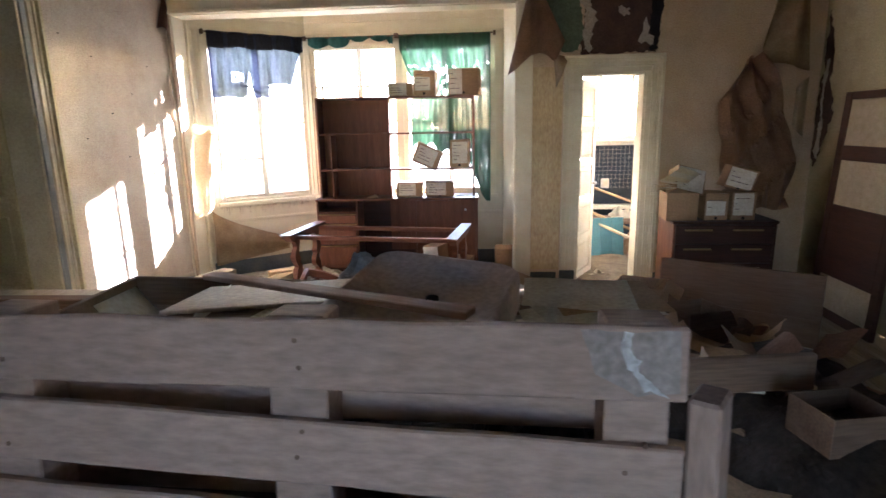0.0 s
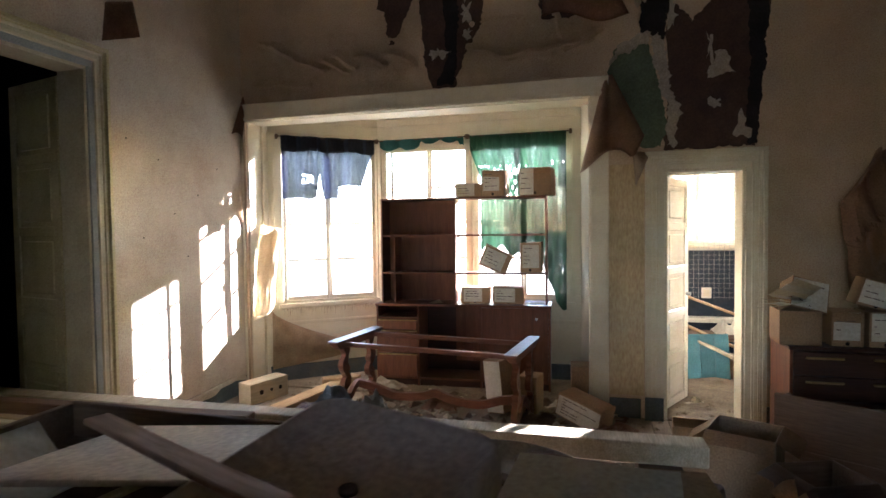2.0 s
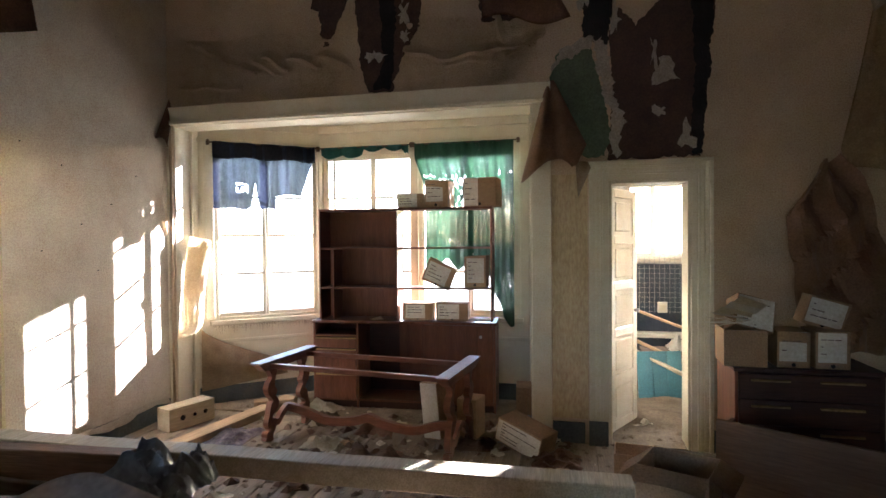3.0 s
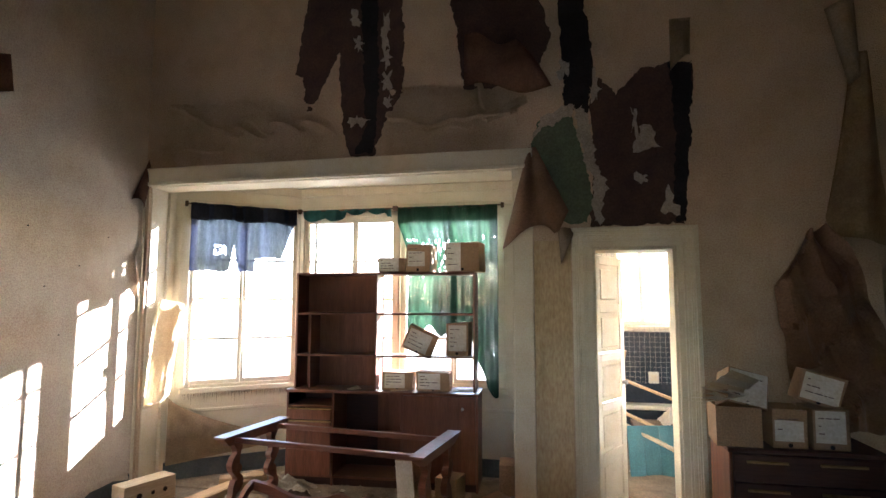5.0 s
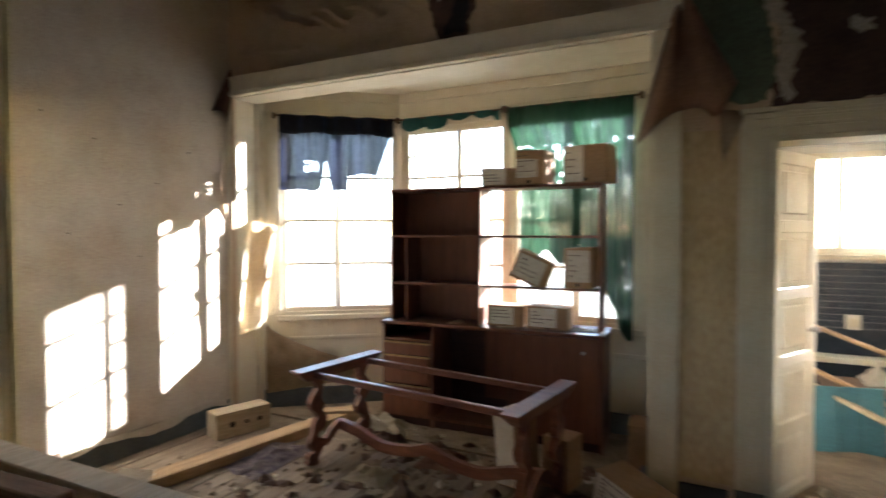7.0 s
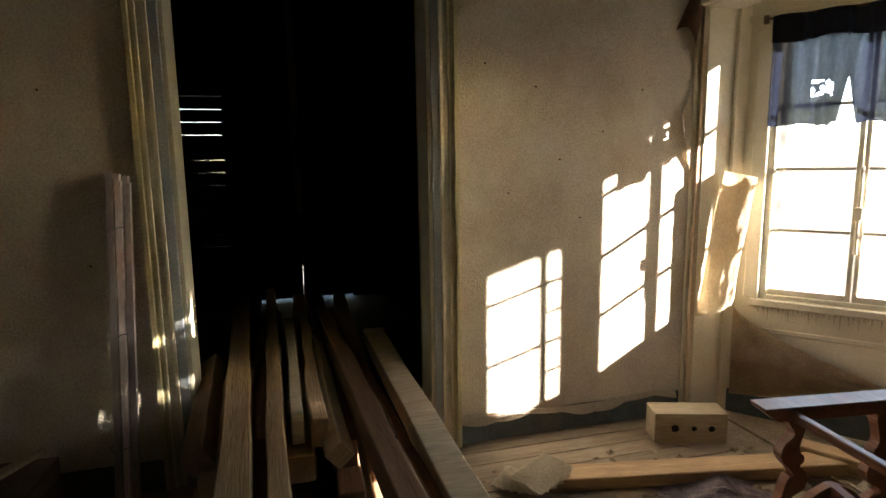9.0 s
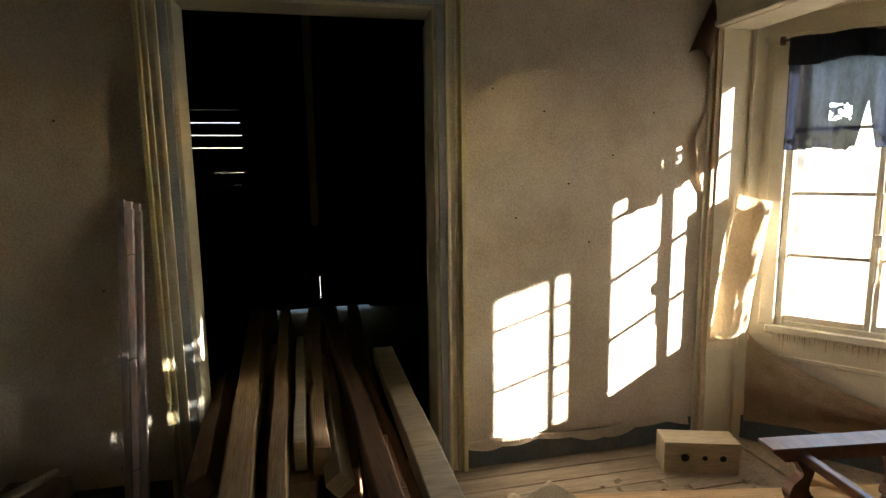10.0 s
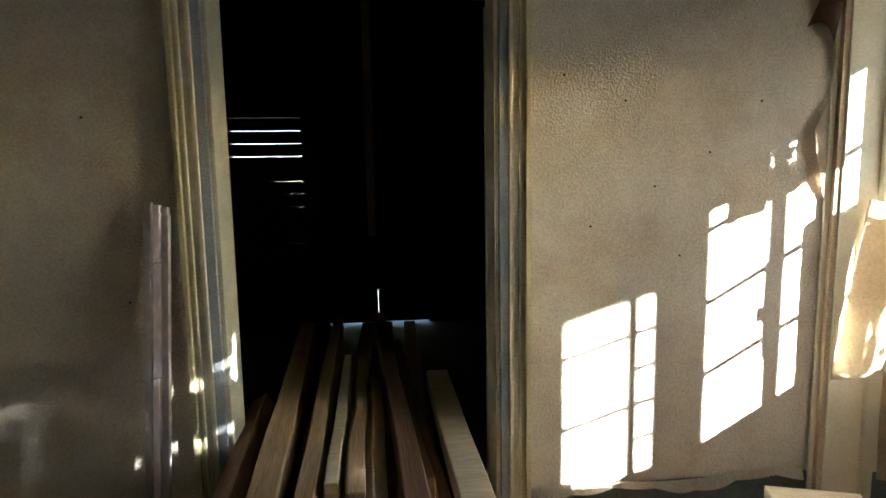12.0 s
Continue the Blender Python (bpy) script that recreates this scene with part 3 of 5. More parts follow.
part("window_frame", boxes(((1.84, 8.80, 1.42), (1.89, 8.9, 2.40)), ((3.69, 8.80, 1.42), (3.74, 8.9, 2.40)), ((1.89, 8.80, 2.34), (3.69, 8.9, 2.40)),
     ((1.89, 8.80, 1.42), (3.69, 8.9, 1.48)), ((2.14, 8.80, 1.48), (2.20, 8.9, 2.34)), ((2.61, 8.80, 1.48), (2.66, 8.9, 2.34)), ((3.14, 8.80, 1.48), (3.19, 8.9, 2.34)), bev=0.004), CREAM, w5)
part("window_sill", boxes(((1.78, 8.742, 1.37), (3.80, 8.80, 1.415)), bev=0.005), CREAM, w5)
# The width beyond about x 3.0 is unseen, added to brighten this room.
for a, b in ((1.89, 2.14), (2.20, 2.61), (2.66, 3.14), (3.19, 3.69)):
    part("pane", boxes(((a, 8.85, 1.48), (b, 8.853, 2.34))), GLASS, w5).visible_shadow = False

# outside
# Unseen pier and arm, added to trim the sun patches indoors.
pier = thing("gate_pier", "unseen pale pier added outside the bay to block part of the sun", "pier", pose(1.06, 11.0, -0.6))
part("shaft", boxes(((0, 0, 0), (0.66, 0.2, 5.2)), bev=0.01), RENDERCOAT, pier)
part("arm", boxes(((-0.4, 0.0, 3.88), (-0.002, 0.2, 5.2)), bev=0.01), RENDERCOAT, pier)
structure("ground", boxes(((-400, -400, -0.9), (400, 400, -0.6))), SAND, "pale sunlit desert sand", "ground")


# ---- torn wallpaper on the north wall ----
def torn_patch(name, pts, material, proud, label, seed, amp=0.02):
    bm = prism(torn(pts, amp, 0.02, seed), 0.003, m=Matrix.Translation((0, Y1 - proud, 0)))
    return structure(name, bm, material, label, "torn paper")


torn_patch("trim_torn_1", [(-1.05, 4.5), (-1.17, 3.77), (-1.09, 3.74), (-1.05, 3.42), (-1.0, 3.42), (-0.74, 3.95), (-0.70, 3.2), (-0.62, 2.98),
                           (-0.40, 2.98), (-0.34, 3.2), (-0.15, 3.55), (-0.15, 4.5)], DARK_PAPER, 0.004, "brown backing bared by torn wallpaper", 1)
torn_patch("trim_torn_2", [(-0.54, 4.5), (-0.50, 3.5), (-0.47, 3.25), (-0.58, 3.0), (-0.42, 3.0), (-0.38, 3.3), (-0.36, 3.7), (-0.40, 4.5)],
           BLACK_GAP, 0.008, "black crack between the torn wallpaper", 2)
torn_patch("trim_torn_3", [(0.27, 4.4), (0.39, 3.51), (0.6, 3.50), (1.0, 3.6), (1.12, 3.9), (1.0, 4.4)], DARK_PAPER, 0.004,
           "brown backing behind a hanging sheet", 3)
torn_patch("trim_torn_4", [(1.18, 4.5), (1.20, 3.8), (1.22, 3.3), (1.40, 3.2), (1.46, 3.6), (1.36, 4.5)], BLACK_GAP, 0.008, "black gap where the paper has split", 4)
torn_patch("trim_torn_5", [(1.42, 3.52), (1.52, 3.5), (1.62, 3.36), (1.8, 3.55), (2.0, 3.6), (2.2, 3.58), (2.15, 3.0), (2.10, 2.31), (1.40, 2.31), (1.44, 2.8)],
           DARK_PAPER, 0.004, "brown backing above the door", 5)
torn_patch("trim_torn_6", [(2.02, 3.6), (2.2, 3.6), (2.17, 3.0), (2.11, 2.33), (2.04, 2.33), (2.06, 3.0)], BLACK_GAP, 0.008, "black split in the wall beside the door", 6)
torn_patch("trim_torn_7", [(0.95, 2.98), (1.0, 3.18), (1.28, 3.24), (1.36, 2.9), (1.44, 2.5), (1.38, 2.34), (1.0, 2.34), (0.97, 2.75)], OLD_GREEN, 0.006,
           "patch of old green distemper", 7)
torn_patch("trim_torn_8", [(1.27, 3.3), (1.36, 3.3), (1.44, 2.9), (1.52, 2.65), (1.50, 2.34), (1.41, 2.34), (1.43, 2.6), (1.35, 2.95)], FLAKE, 0.011,
           "ragged strip of bare pale plaster", 8, 0.035)
torn_patch("trim_torn_9", [(0.96, 3.05), (1.02, 3.22), (1.30, 3.30), (1.27, 3.20), (1.05, 3.14)], FLAKE, 0.011, "ragged edge of pale plaster", 9, 0.03)
rf = random.Random(12)
for k, (x, z, w, h) in enumerate(((-0.31, 4.1, 0.05, 0.2), (-0.30, 3.85, 0.05, 0.1), (-0.29, 3.65, 0.06, 0.09), (-0.28, 3.45, 0.04, 0.05), (-0.60, 4.25, 0.06, 0.1),
                                  (-0.56, 4.0, 0.05, 0.08), (-0.56, 3.3, 0.1, 0.06), (1.84, 2.98, 0.1, 0.13), (1.76, 3.15, 0.03, 0.15), (1.80, 2.68, 0.06, 0.05),
                                  (2.0, 2.45, 0.06, 0.14), (1.22, 3.62, 0.05, 0.1), (1.47, 3.42, 0.04, 0.16))):
    pts = [(x + w * math.cos(a) * q, z + h * math.sin(a) * q) for a, q in [(i * math.tau / 15, rf.choice((0.35, 0.6, 0.8, 1.0, 1.25))) for i in range(15)]]
    torn_patch("trim_flake", pts, FLAKE, 0.0125, "pale plaster flake on the bared wall", 20 + k, 0.012)


CREASES = (((-2.55, 3.60), (-2.32, 3.50), 0.5), ((-2.32, 3.52), (-2.02, 3.34), 1.0), ((-2.02, 3.34), (-1.73, 3.24), 1.0), ((-1.70, 3.33), (-1.52, 3.20), 0.7),
           ((-1.60, 3.36), (-1.38, 3.25), 0.6), ((-1.34, 3.34), (-1.12, 3.24), 0.7), ((-1.01, 3.33), (-0.75, 3.19), 0.9), ((-2.5, 3.14), (-1.9, 3.10), 0.35),
           ((-0.27, 3.32), (0.02, 3.23), 1.0), ((0.02, 3.23), (0.50, 3.26), 1.0), ((0.50, 3.26), (0.80, 3.29), 0.8), ((0.10, 3.17), (0.45, 3.20), 0.5),
           ((0.52, 3.52), (0.55, 3.26), 0.4), ((0.58, 3.22), (0.92, 3.36), 0.8))


def folds(x0, x1, seed):
    def place(u, v):
        x = x0 + (x1 - x0) * u
        z = 2.975 + 0.62 * v
        p = Vector((x + 0.05 * noise.noise((x * 5, z * 5, seed)), z + 0.035 * noise.noise((x * 6, z * 6, seed + 4))))
        ridge = 0.0
        for a, b, deep in CREASES:
            a, b = Vector(a), Vector(b)
            k = max(0.0, min(1.0, (p - a).dot(b - a) / (b - a).length_squared))
            d = p - a - (b - a) * k
            side = 0.022 if d.y < 0 else 0.075
            ridge = max(ridge, deep * max(0.0, 1 - d.length / side) ** 1.2)
        swell = 0.012 * max(0.0, noise.noise((x * 3, z * 4, seed + 9))) + 0.006 * noise.noise((x * 14, z * 14, seed))
        rim = min(1.0, 14 * u * (1 - u)) * min(1.0, 14 * v * (1 - v))
        return (x, 5.799 - (0.034 * ridge + swell) * rim + 0.004 * (1 - rim), z)
    return place


for x0, x1, sd in ((-2.66, -0.74, 3.0), (-0.34, 0.93, 8.0)):
    structure("trim_sagging_paper", sheet(150, 60, folds(x0, x1, sd)), BROWNEDPAPER, "sagging wrinkled wallpaper above the bay", "wallpaper")
torn_patch("trim_stained", [(0.962, 2.2), (0.962, 0.2), (1.245, 0.2), (1.245, 2.2)], STAINED, 0.0035, "brown-stained bare strip beside the door", 61, 0.004)


def flap(name, place, material, label, nx=14, ny=16, smooth=True):
    ob = part(name, sheet(nx, ny, place, 0.003), material, smooth=smooth)
    return tagged(ob, label, "torn paper")


# brown sheet hanging at the bay's upper corner
def hang_a(u, v):
    x = 0.955 + (u - 0.52) * (0.06 + 0.46 * v) + 0.03 * v
    y = 5.775 - 0.16 * v * abs(math.sin(u * 5.2 + 0.4)) - 0.04 * v * u
    return (x, y, 2.97 - (0.84 - 0.30 * abs(math.sin(u * 3.6 + 0.2)) * u - 0.10 * u) * v)


flap("hanging_paper", hang_a, PALEKRAFT, "curled brown paper hanging from the bay's upper corner")
flap("hanging_paper", lambda u, v: (0.40 + 0.72 * u * (0.6 + 0.4 * v), 5.785 - 0.12 * math.sin(v * 2.6) * (0.3 + u), 3.98 - 0.46 * v - 0.1 * u + 0.04 * math.sin(u * 7)),
     KRAFT, "brown sheet sagging off the wall above the bay")
flap("hanging_paper", lambda u, v: (1.15 + 0.1 * u + 0.02 * v, 5.78 - 0.1 * v - 0.03 * math.sin(u * 4), 2.30 - 0.30 * v * (1 - 0.8 * u)), FLAPPAPER,
     "small torn paper tongue above the door", 6, 8)
flap("hanging_paper", lambda u, v: (2.04 + 0.16 * u * (1 - 0.1 * v), 5.79 - 0.12 * math.sin(u * 3) * v, 3.95 - 0.42 * v * (1 - 0.25 * u)), FLAPPAPER,
     "split wallpaper edge curling off the wall", 8, 10)


# great brown sheet slumped in the east corner
def slump(u, v):
    def track(vals):
        k = min(int(v * 4), 3)
        return vals[k] + (vals[k + 1] - vals[k]) * (v * 4 - k)
    def crease(q):
        return abs((q % 1.0) - 0.5) * 2
    left, right = track((2.84, 2.66, 2.64, 2.72, 2.86)), track((2.98, 3.18, 3.30, 3.34, 3.36))
    z = 2.24 - 1.36 * v + 0.10 * (u - 0.4) * (1 - v) - 0.06 * crease(u * 1.3 + v)
    y = 5.72 - 0.26 * crease(v * 1.9 + u * 0.75) * (0.35 + 0.65 * v) - 0.08 * crease(u * 2.1 - v * 0.8) + 0.05 * noise.noise((u * 5, v * 6, 3))
    return (left + (right - left) * u, min(y, 5.78), z)


flap("hanging_paper", slump, PALEKRAFT, "large creased brown paper slumped against the wall", 22, 34, False)
flap("hanging_paper", lambda u, v: (3.13 + 0.20 * u * (1 - 0.6 * v) + 0.13 * v, 5.77 - 0.07 * math.sin(u * 3.1), 3.90 - 0.60 * v + 0.06 * u), FLAPPAPER,
     "pale torn tongue of wallpaper hanging near the corner", 8, 14)
flap("hanging_paper", lambda u, v: (3.30 - 0.26 * v + (0.10 + 0.34 * v) * u, 5.785 - (0.10 * math.sin(u * 3.1) + 0.035 * math.sin(u * 9 + v * 4)) * (0.3 + 0.7 * v), 3.55 - 1.35 * v - 0.1 * u * v), LININGPAPER,
     "long brown wallpaper drape sagging off near the corner", 18, 24)
EAST = Matrix.Translation((X1 - 0.004, 5.80, 0)) @ Matrix.Rotation(radians(-90), 4, "Z")
structure("trim_torn_east", prism(torn([(0.05, 2.62), (0.16, 2.35), (0.18, 1.98), (0.28, 1.72), (0.22, 1.58), (0.15, 1.36), (0.06, 1.22), (0.01, 1.3), (0.01, 2.0), (0.06, 2.15)], 0.03, 0.03, 41), 0.004,
          m=EAST), DARK_PAPER, "brown backing bared in the corner", "torn paper")
structure("trim_torn_corner", prism(torn([(0.05, 2.0), (0.09, 1.7), (0.06, 1.35), (0.11, 1.3), (0.14, 1.6), (0.10, 1.8), (0.13, 2.2)], 0.025, 0.02, 43), 0.004,
          m=Matrix.Translation((-0.006, 0, 0)) @ EAST), FLAKE, "pale plaster flaking in the corner", "torn paper")
flap("hanging_paper", lambda u, v: (3.50 - 0.10 * u - 0.04 * math.sin(u * 3), 5.79 - 0.05 * math.sin(u * 3.1), 2.05 - 0.55 * v * (1 - 0.4 * u) - 0.1 * u), FLAPPAPER,
     "torn wallpaper tongue curling off beside the corner", 8, 12)
# loose paper at the west corner of the bay
def loose_edge(u, v):
    ys = (5.72, 5.76, 5.79, 5.74, 5.665, 5.68, 5.72, 5.77, 5.83)
    k = min(int(v * 8), 7)
    y0 = ys[k] + (ys[k + 1] - ys[k]) * (v * 8 - k)
    return (X0 + 0.008 + (0.055 - 0.03 * v) * (1 - u) ** 1.5 * (0.6 + 0.4 * math.sin(v * 11 + 1)), y0 + (5.795 - y0) * u * (y0 < 5.79), 2.64 - 1.06 * v)


flap("hanging_paper", loose_edge, FLAPPAPER, "wallpaper edge curling away at the corner", 10, 48)


def stiff_curl(u, v):
    left = Vector((-2.615, 5.985, 1.735)).lerp(Vector((-2.625, 5.835, 0.72)), v)
    right = Vector((-2.475, 6.135, 1.69)).lerp(Vector((-2.515, 6.03, 0.80)), v)
    p = left.lerp(right, min(1.0, u * 1.15))
    roll = max(0.0, u - 0.87) * 1.2 * (1 - 0.6 * v)
    bulge = 0.05 * math.sin(u * 2.9) * (1 - 0.5 * v)
    crumpled = 0.012 * noise.noise((u * 6, v * 9, 2)) * (0.3 + v)
    return (p.x + bulge - roll * 0.3 + crumpled, p.y - bulge * 0.8 + roll * 0.15, p.z - 0.06 * (u > 0.5) * v * noise.noise((u * 3, 1, 1)) - roll * 0.25)


flap("hanging_paper", stiff_curl, PALECURL, "stiff curl of paper hanging on the bay post", 24, 30)
flap("hanging_paper", lambda u, v: (X0 + 0.02 + 0.05 * math.sin(u * 3.0) * (0.4 + 0.6 * v), 5.86 - 0.06 * (1 - u) - 0.20 * v * (1 - 0.45 * u), 3.06 - 0.42 * v - 0.05 * u + 0.03 * math.sin(u * 5) * v), KRAFT,
     "brown rag of paper folded over at the bay's corner", 12, 12)
flap("hanging_paper", lambda u, v: (X0 + 0.012 + 0.10 * u * v, 4.14 + 0.26 * u - 0.04 * v, 3.38 - 0.30 * v + 0.1 * u), KRAFT, "brown curl of paper above the doorway", 8, 8)
flap("hanging_paper", lambda u, v: (X0 + 0.026 + 0.03 * abs(math.sin(u * 21)) * v, 4.12 + 1.6 * u, 0.185 + 0.012 * math.sin(u * 9) - (0.05 + 0.02 * math.sin(u * 13)) * v), WALLPAPER,
     "loose lower edge of wallpaper over the skirting", 40, 3)
def lining(u, v):
    top = 0.79 - 0.40 * u ** 0.7
    z = top - (top - 0.14 - 0.1 * u) * v
    out = 0.075 * math.sin(min(1.0, v * 1.1 + 0.12) * 3.0) * (0.35 + 0.65 * math.sin(u * 2.6 + 0.3)) + 0.02 * (1 - v) + 0.014 * noise.noise((u * 6, v * 5, 2))
    p = bay_left.matrix_world @ Vector((0.03 + 0.86 * u, -0.024 - max(0.0, out), z))
    return tuple(p)


flap("hanging_paper", lining, LININGPAPER, "brown lining paper sagging off the wall under the bay window", 24, 18)


# ---- curtains ----
def curtain(name, base, u0, u1, top, bottom, material, label, holes=0.0, seed=0, n=40, tear=(13, 13), m=26, inset=0.0, worn=None):
    r = random.Random(seed)
    th = thing(name, label, "curtain", base.matrix_world.copy())

    def place(u, v):
        zb = bottom(u)
        a = u0 + inset * min(1.0, max(0.0, (v - 0.12) * 4)) * (1 - u) + (u1 - u0) * u
        return (a, -0.07 + 0.026 * math.sin(u * 26 + seed) * (0.3 + 0.7 * v) + 0.01 * math.sin(u * 61), top - (top - zb) * v)

    bm = sheet(n, m, place, 0.0015)
    if holes:
        gone = []
        for f in bm.faces:
            c = f.calc_center_median()
            limit = holes
            if worn and worn[0] < c.x < worn[1] and worn[2] < c.z < worn[3]:
                limit = worn[4]
            if c.z < top - 0.25 and noise.noise((c.x * tear[0], seed, c.z * tear[1])) > limit:
                gone.append(f)
        bmesh.ops.delete(bm, geom=gone, context="FACES")
    part("cloth", bm, material, th, smooth=True)
    rd = bmesh.new()
    rod(rd, (u0 - 0.05, -0.06, top - 0.005), (u1 + 0.05, -0.06, top - 0.005), 0.008)
    part("curtain_rod", rd, OLDBOARD, th)
    part("bracket", boxes(((u0 - 0.06, -0.07, top - 0.03), (u0 - 0.03, -0.02, top + 0.02)), bev=0.004), OLDBOARD, th)
    part("bracket", boxes(((u1 + 0.03, -0.07, top - 0.03), (u1 + 0.06, -0.02, top + 0.02)), bev=0.004), OLDBOARD, th)
    return th


def blue_hem(u):
    notch = 0.26 * max(0.0, 1 - abs(u - 0.40) / 0.045)
    step = 2.02 if u < 0.60 else 2.17 if u < 0.86 else 2.17 + (u - 0.86) * 2.9
    return step + notch + 0.035 * noise.noise((u * 9, 1, 1)) + 0.014 * noise.noise((u * 40, 2, 1))


blue = curtain("curtain", bay_left, 0.16, 1.20, 2.70, blue_hem, BLUECLOTH, "ragged dark blue curtain drawn over the upper window", 0.95, 3, 110, (23, 29), 60, 0.0, (0.39, 0.50, 2.19, 2.29, -0.12))
part("hem_band", sheet(60, 4, lambda u, v: (0.155 + 1.05 * u, -0.078 + 0.018 * math.sin(u * 26 + 3), 2.705 - (0.165 + 0.012 * math.sin(u * 15)) * v), 0.002), BLUEHEM, blue, "opaque doubled upper hem", True)


def green_hem(u):
    return 1.40 + 0.05 * math.sin(u * 9) - (0.62 * min(1.0, max(0.0, (u - 0.70) / 0.18))) + 0.04 * math.sin(u * 31)


# Real tears, made denser behind the boxes to let sun through.
curtain("curtain", bay_mid, 1.13, 2.18, 2.70, green_hem, GREENCLOTH, "worn green curtain full of small tears", 0.70, 5, 120, (70, 12), 90, 0.12, (1.22, 1.78, 1.99, 2.36, 0.30))
curtain("curtain", bay_mid, 0.05, 1.06, 2.70, lambda u: (2.62 if u < 0.5 else 2.68) - 0.05 * abs(math.sin(u * 13)) - (0.06 if u > 0.93 else 0), TEALRAG,
        "torn remnant of a teal curtain on its rail", 0, 8, 40)


# ---- wall unit ----
def wall_unit():
    m = Matrix.Translation((-1.43, 6.31, 0)) @ Matrix.Rotation(radians(3), 4, "Z")
    b = thing("sideboard", "red-brown veneered sideboard with drawers and an open middle bay", "sideboard", m)
    W, D, T = 1.84, 0.42, 0.875
    part("side_panel", boxes(((0, 0, 0), (0.02, D, T - 0.025)), bev=0.002), CABINET, b)
    part("side_panel", boxes(((W - 0.02, 0, 0), (W, D, T - 0.025)), bev=0.002), CABINET, b)
    part("side_panel", boxes(((0.45, 0.005, 0), (0.47, D - 0.02, T - 0.025)), bev=0.002), CABINET, b)
    part("side_panel", boxes(((1.12, 0.005, 0), (1.14, D - 0.02, T - 0.025)), bev=0.002), CABINET, b)
    part("top", boxes(((-0.01, -0.012, T - 0.025), (W + 0.01, D, T)), bev=0.003), CABINET, b)
    part("bottom", boxes(((0.02, 0.01, 0.07), (0.45, D - 0.02, 0.09)), ((0.47, 0.01, 0.07), (1.12, D - 0.02, 0.09)), ((1.14, 0.01, 0.07), (W - 0.02, D - 0.02, 0.09)),), CABINET, b)
    part("back_panel", boxes(((0.02, D - 0.012, 0.09), (W - 0.02, D - 0.002, T - 0.025)),), CABINET_DARK, b)
    part("plinth", boxes(((0.02, 0.03, 0), (0.45, 0.045, 0.068)), ((0.47, 0.03, 0), (1.12, 0.045, 0.068)), ((1.14, 0.03, 0), (W - 0.02, 0.045, 0.068))), CABINET_DARK, b)
    part("shelf", boxes(((0.02, 0.01, 0.715), (0.45, D - 0.02, 0.73))), CABINET, b)
    for z0, z1 in ((0.60, 0.71), (0.35, 0.595), (0.095, 0.345)):
        d = part("drawer", boxes(((0.022, -0.008, z0), (0.448, 0.012, z1 - 0.022)), bev=0.002), CABINET, b)
        part("finger_rail", boxes(((0.022, -0.008, z1 - 0.02), (0.448, 0.004, z1 - 0.006)), bev=0.002), BRASS, d, "dull metal finger rail")
    dr = part("door", boxes(((1.142, -0.008, 0.095), (W - 0.022, 0.012, T - 0.03)), bev=0.002), CABINET, b)
    kb = bmesh.new()
    rod(kb, (1.70, -0.03, 0.74), (1.70, -0.008, 0.74), 0.014)
    part("knob", kb, STEEL, dr)
    part("door", boxes(((0.80, D - 0.04, 0.2), (1.10, D - 0.02, T - 0.05)),), CABINET, b)
    h = thing("hutch", "open red-brown shelf unit standing on the sideboard", "shelf", m @ pose(0.04, 0.07, T))
    w, d, z = 1.77, 0.27, 1.12
    for x in (0.0, 0.80, 1.75):
        part("upright", boxes(((x, 0, 0), (x + 0.02, d, z - 0.02)), bev=0.002), CABINET, h)
    part("top", boxes(((0.0, -0.004, z - 0.02), (0.82, d, z)), bev=0.002), CABINET, h)
    for s in (0.31, 0.71):
        part("shelf", boxes(((0.02, 0.004, s), (0.80, d - 0.012, s + 0.018))), CABINET, h)
        part("shelf", boxes(((0.82, 0.004, s), (1.75, d - 0.012, s + 0.018))), CABINET, h)
    part("shelf", boxes(((0.82, 0.0, z - 0.02), (1.77, d, z)), bev=0.002), CABINET, h)
    part("divider", boxes(((0.14, 0.006, 0.0), (0.155, d - 0.012, 0.31)), ((0.14, 0.006, 0.328), (0.155, d - 0.012, 0.71))), CABINET, h)
    part("back_panel", boxes(((0.0, d, 0.0), (0.82, d + 0.008, z - 0.002))), CABINET, h)
    return m


UNIT = wall_unit()
UNIT_TOP, HUTCH_TOP, SHELF_1 = 0.875, 1.995, 1.203


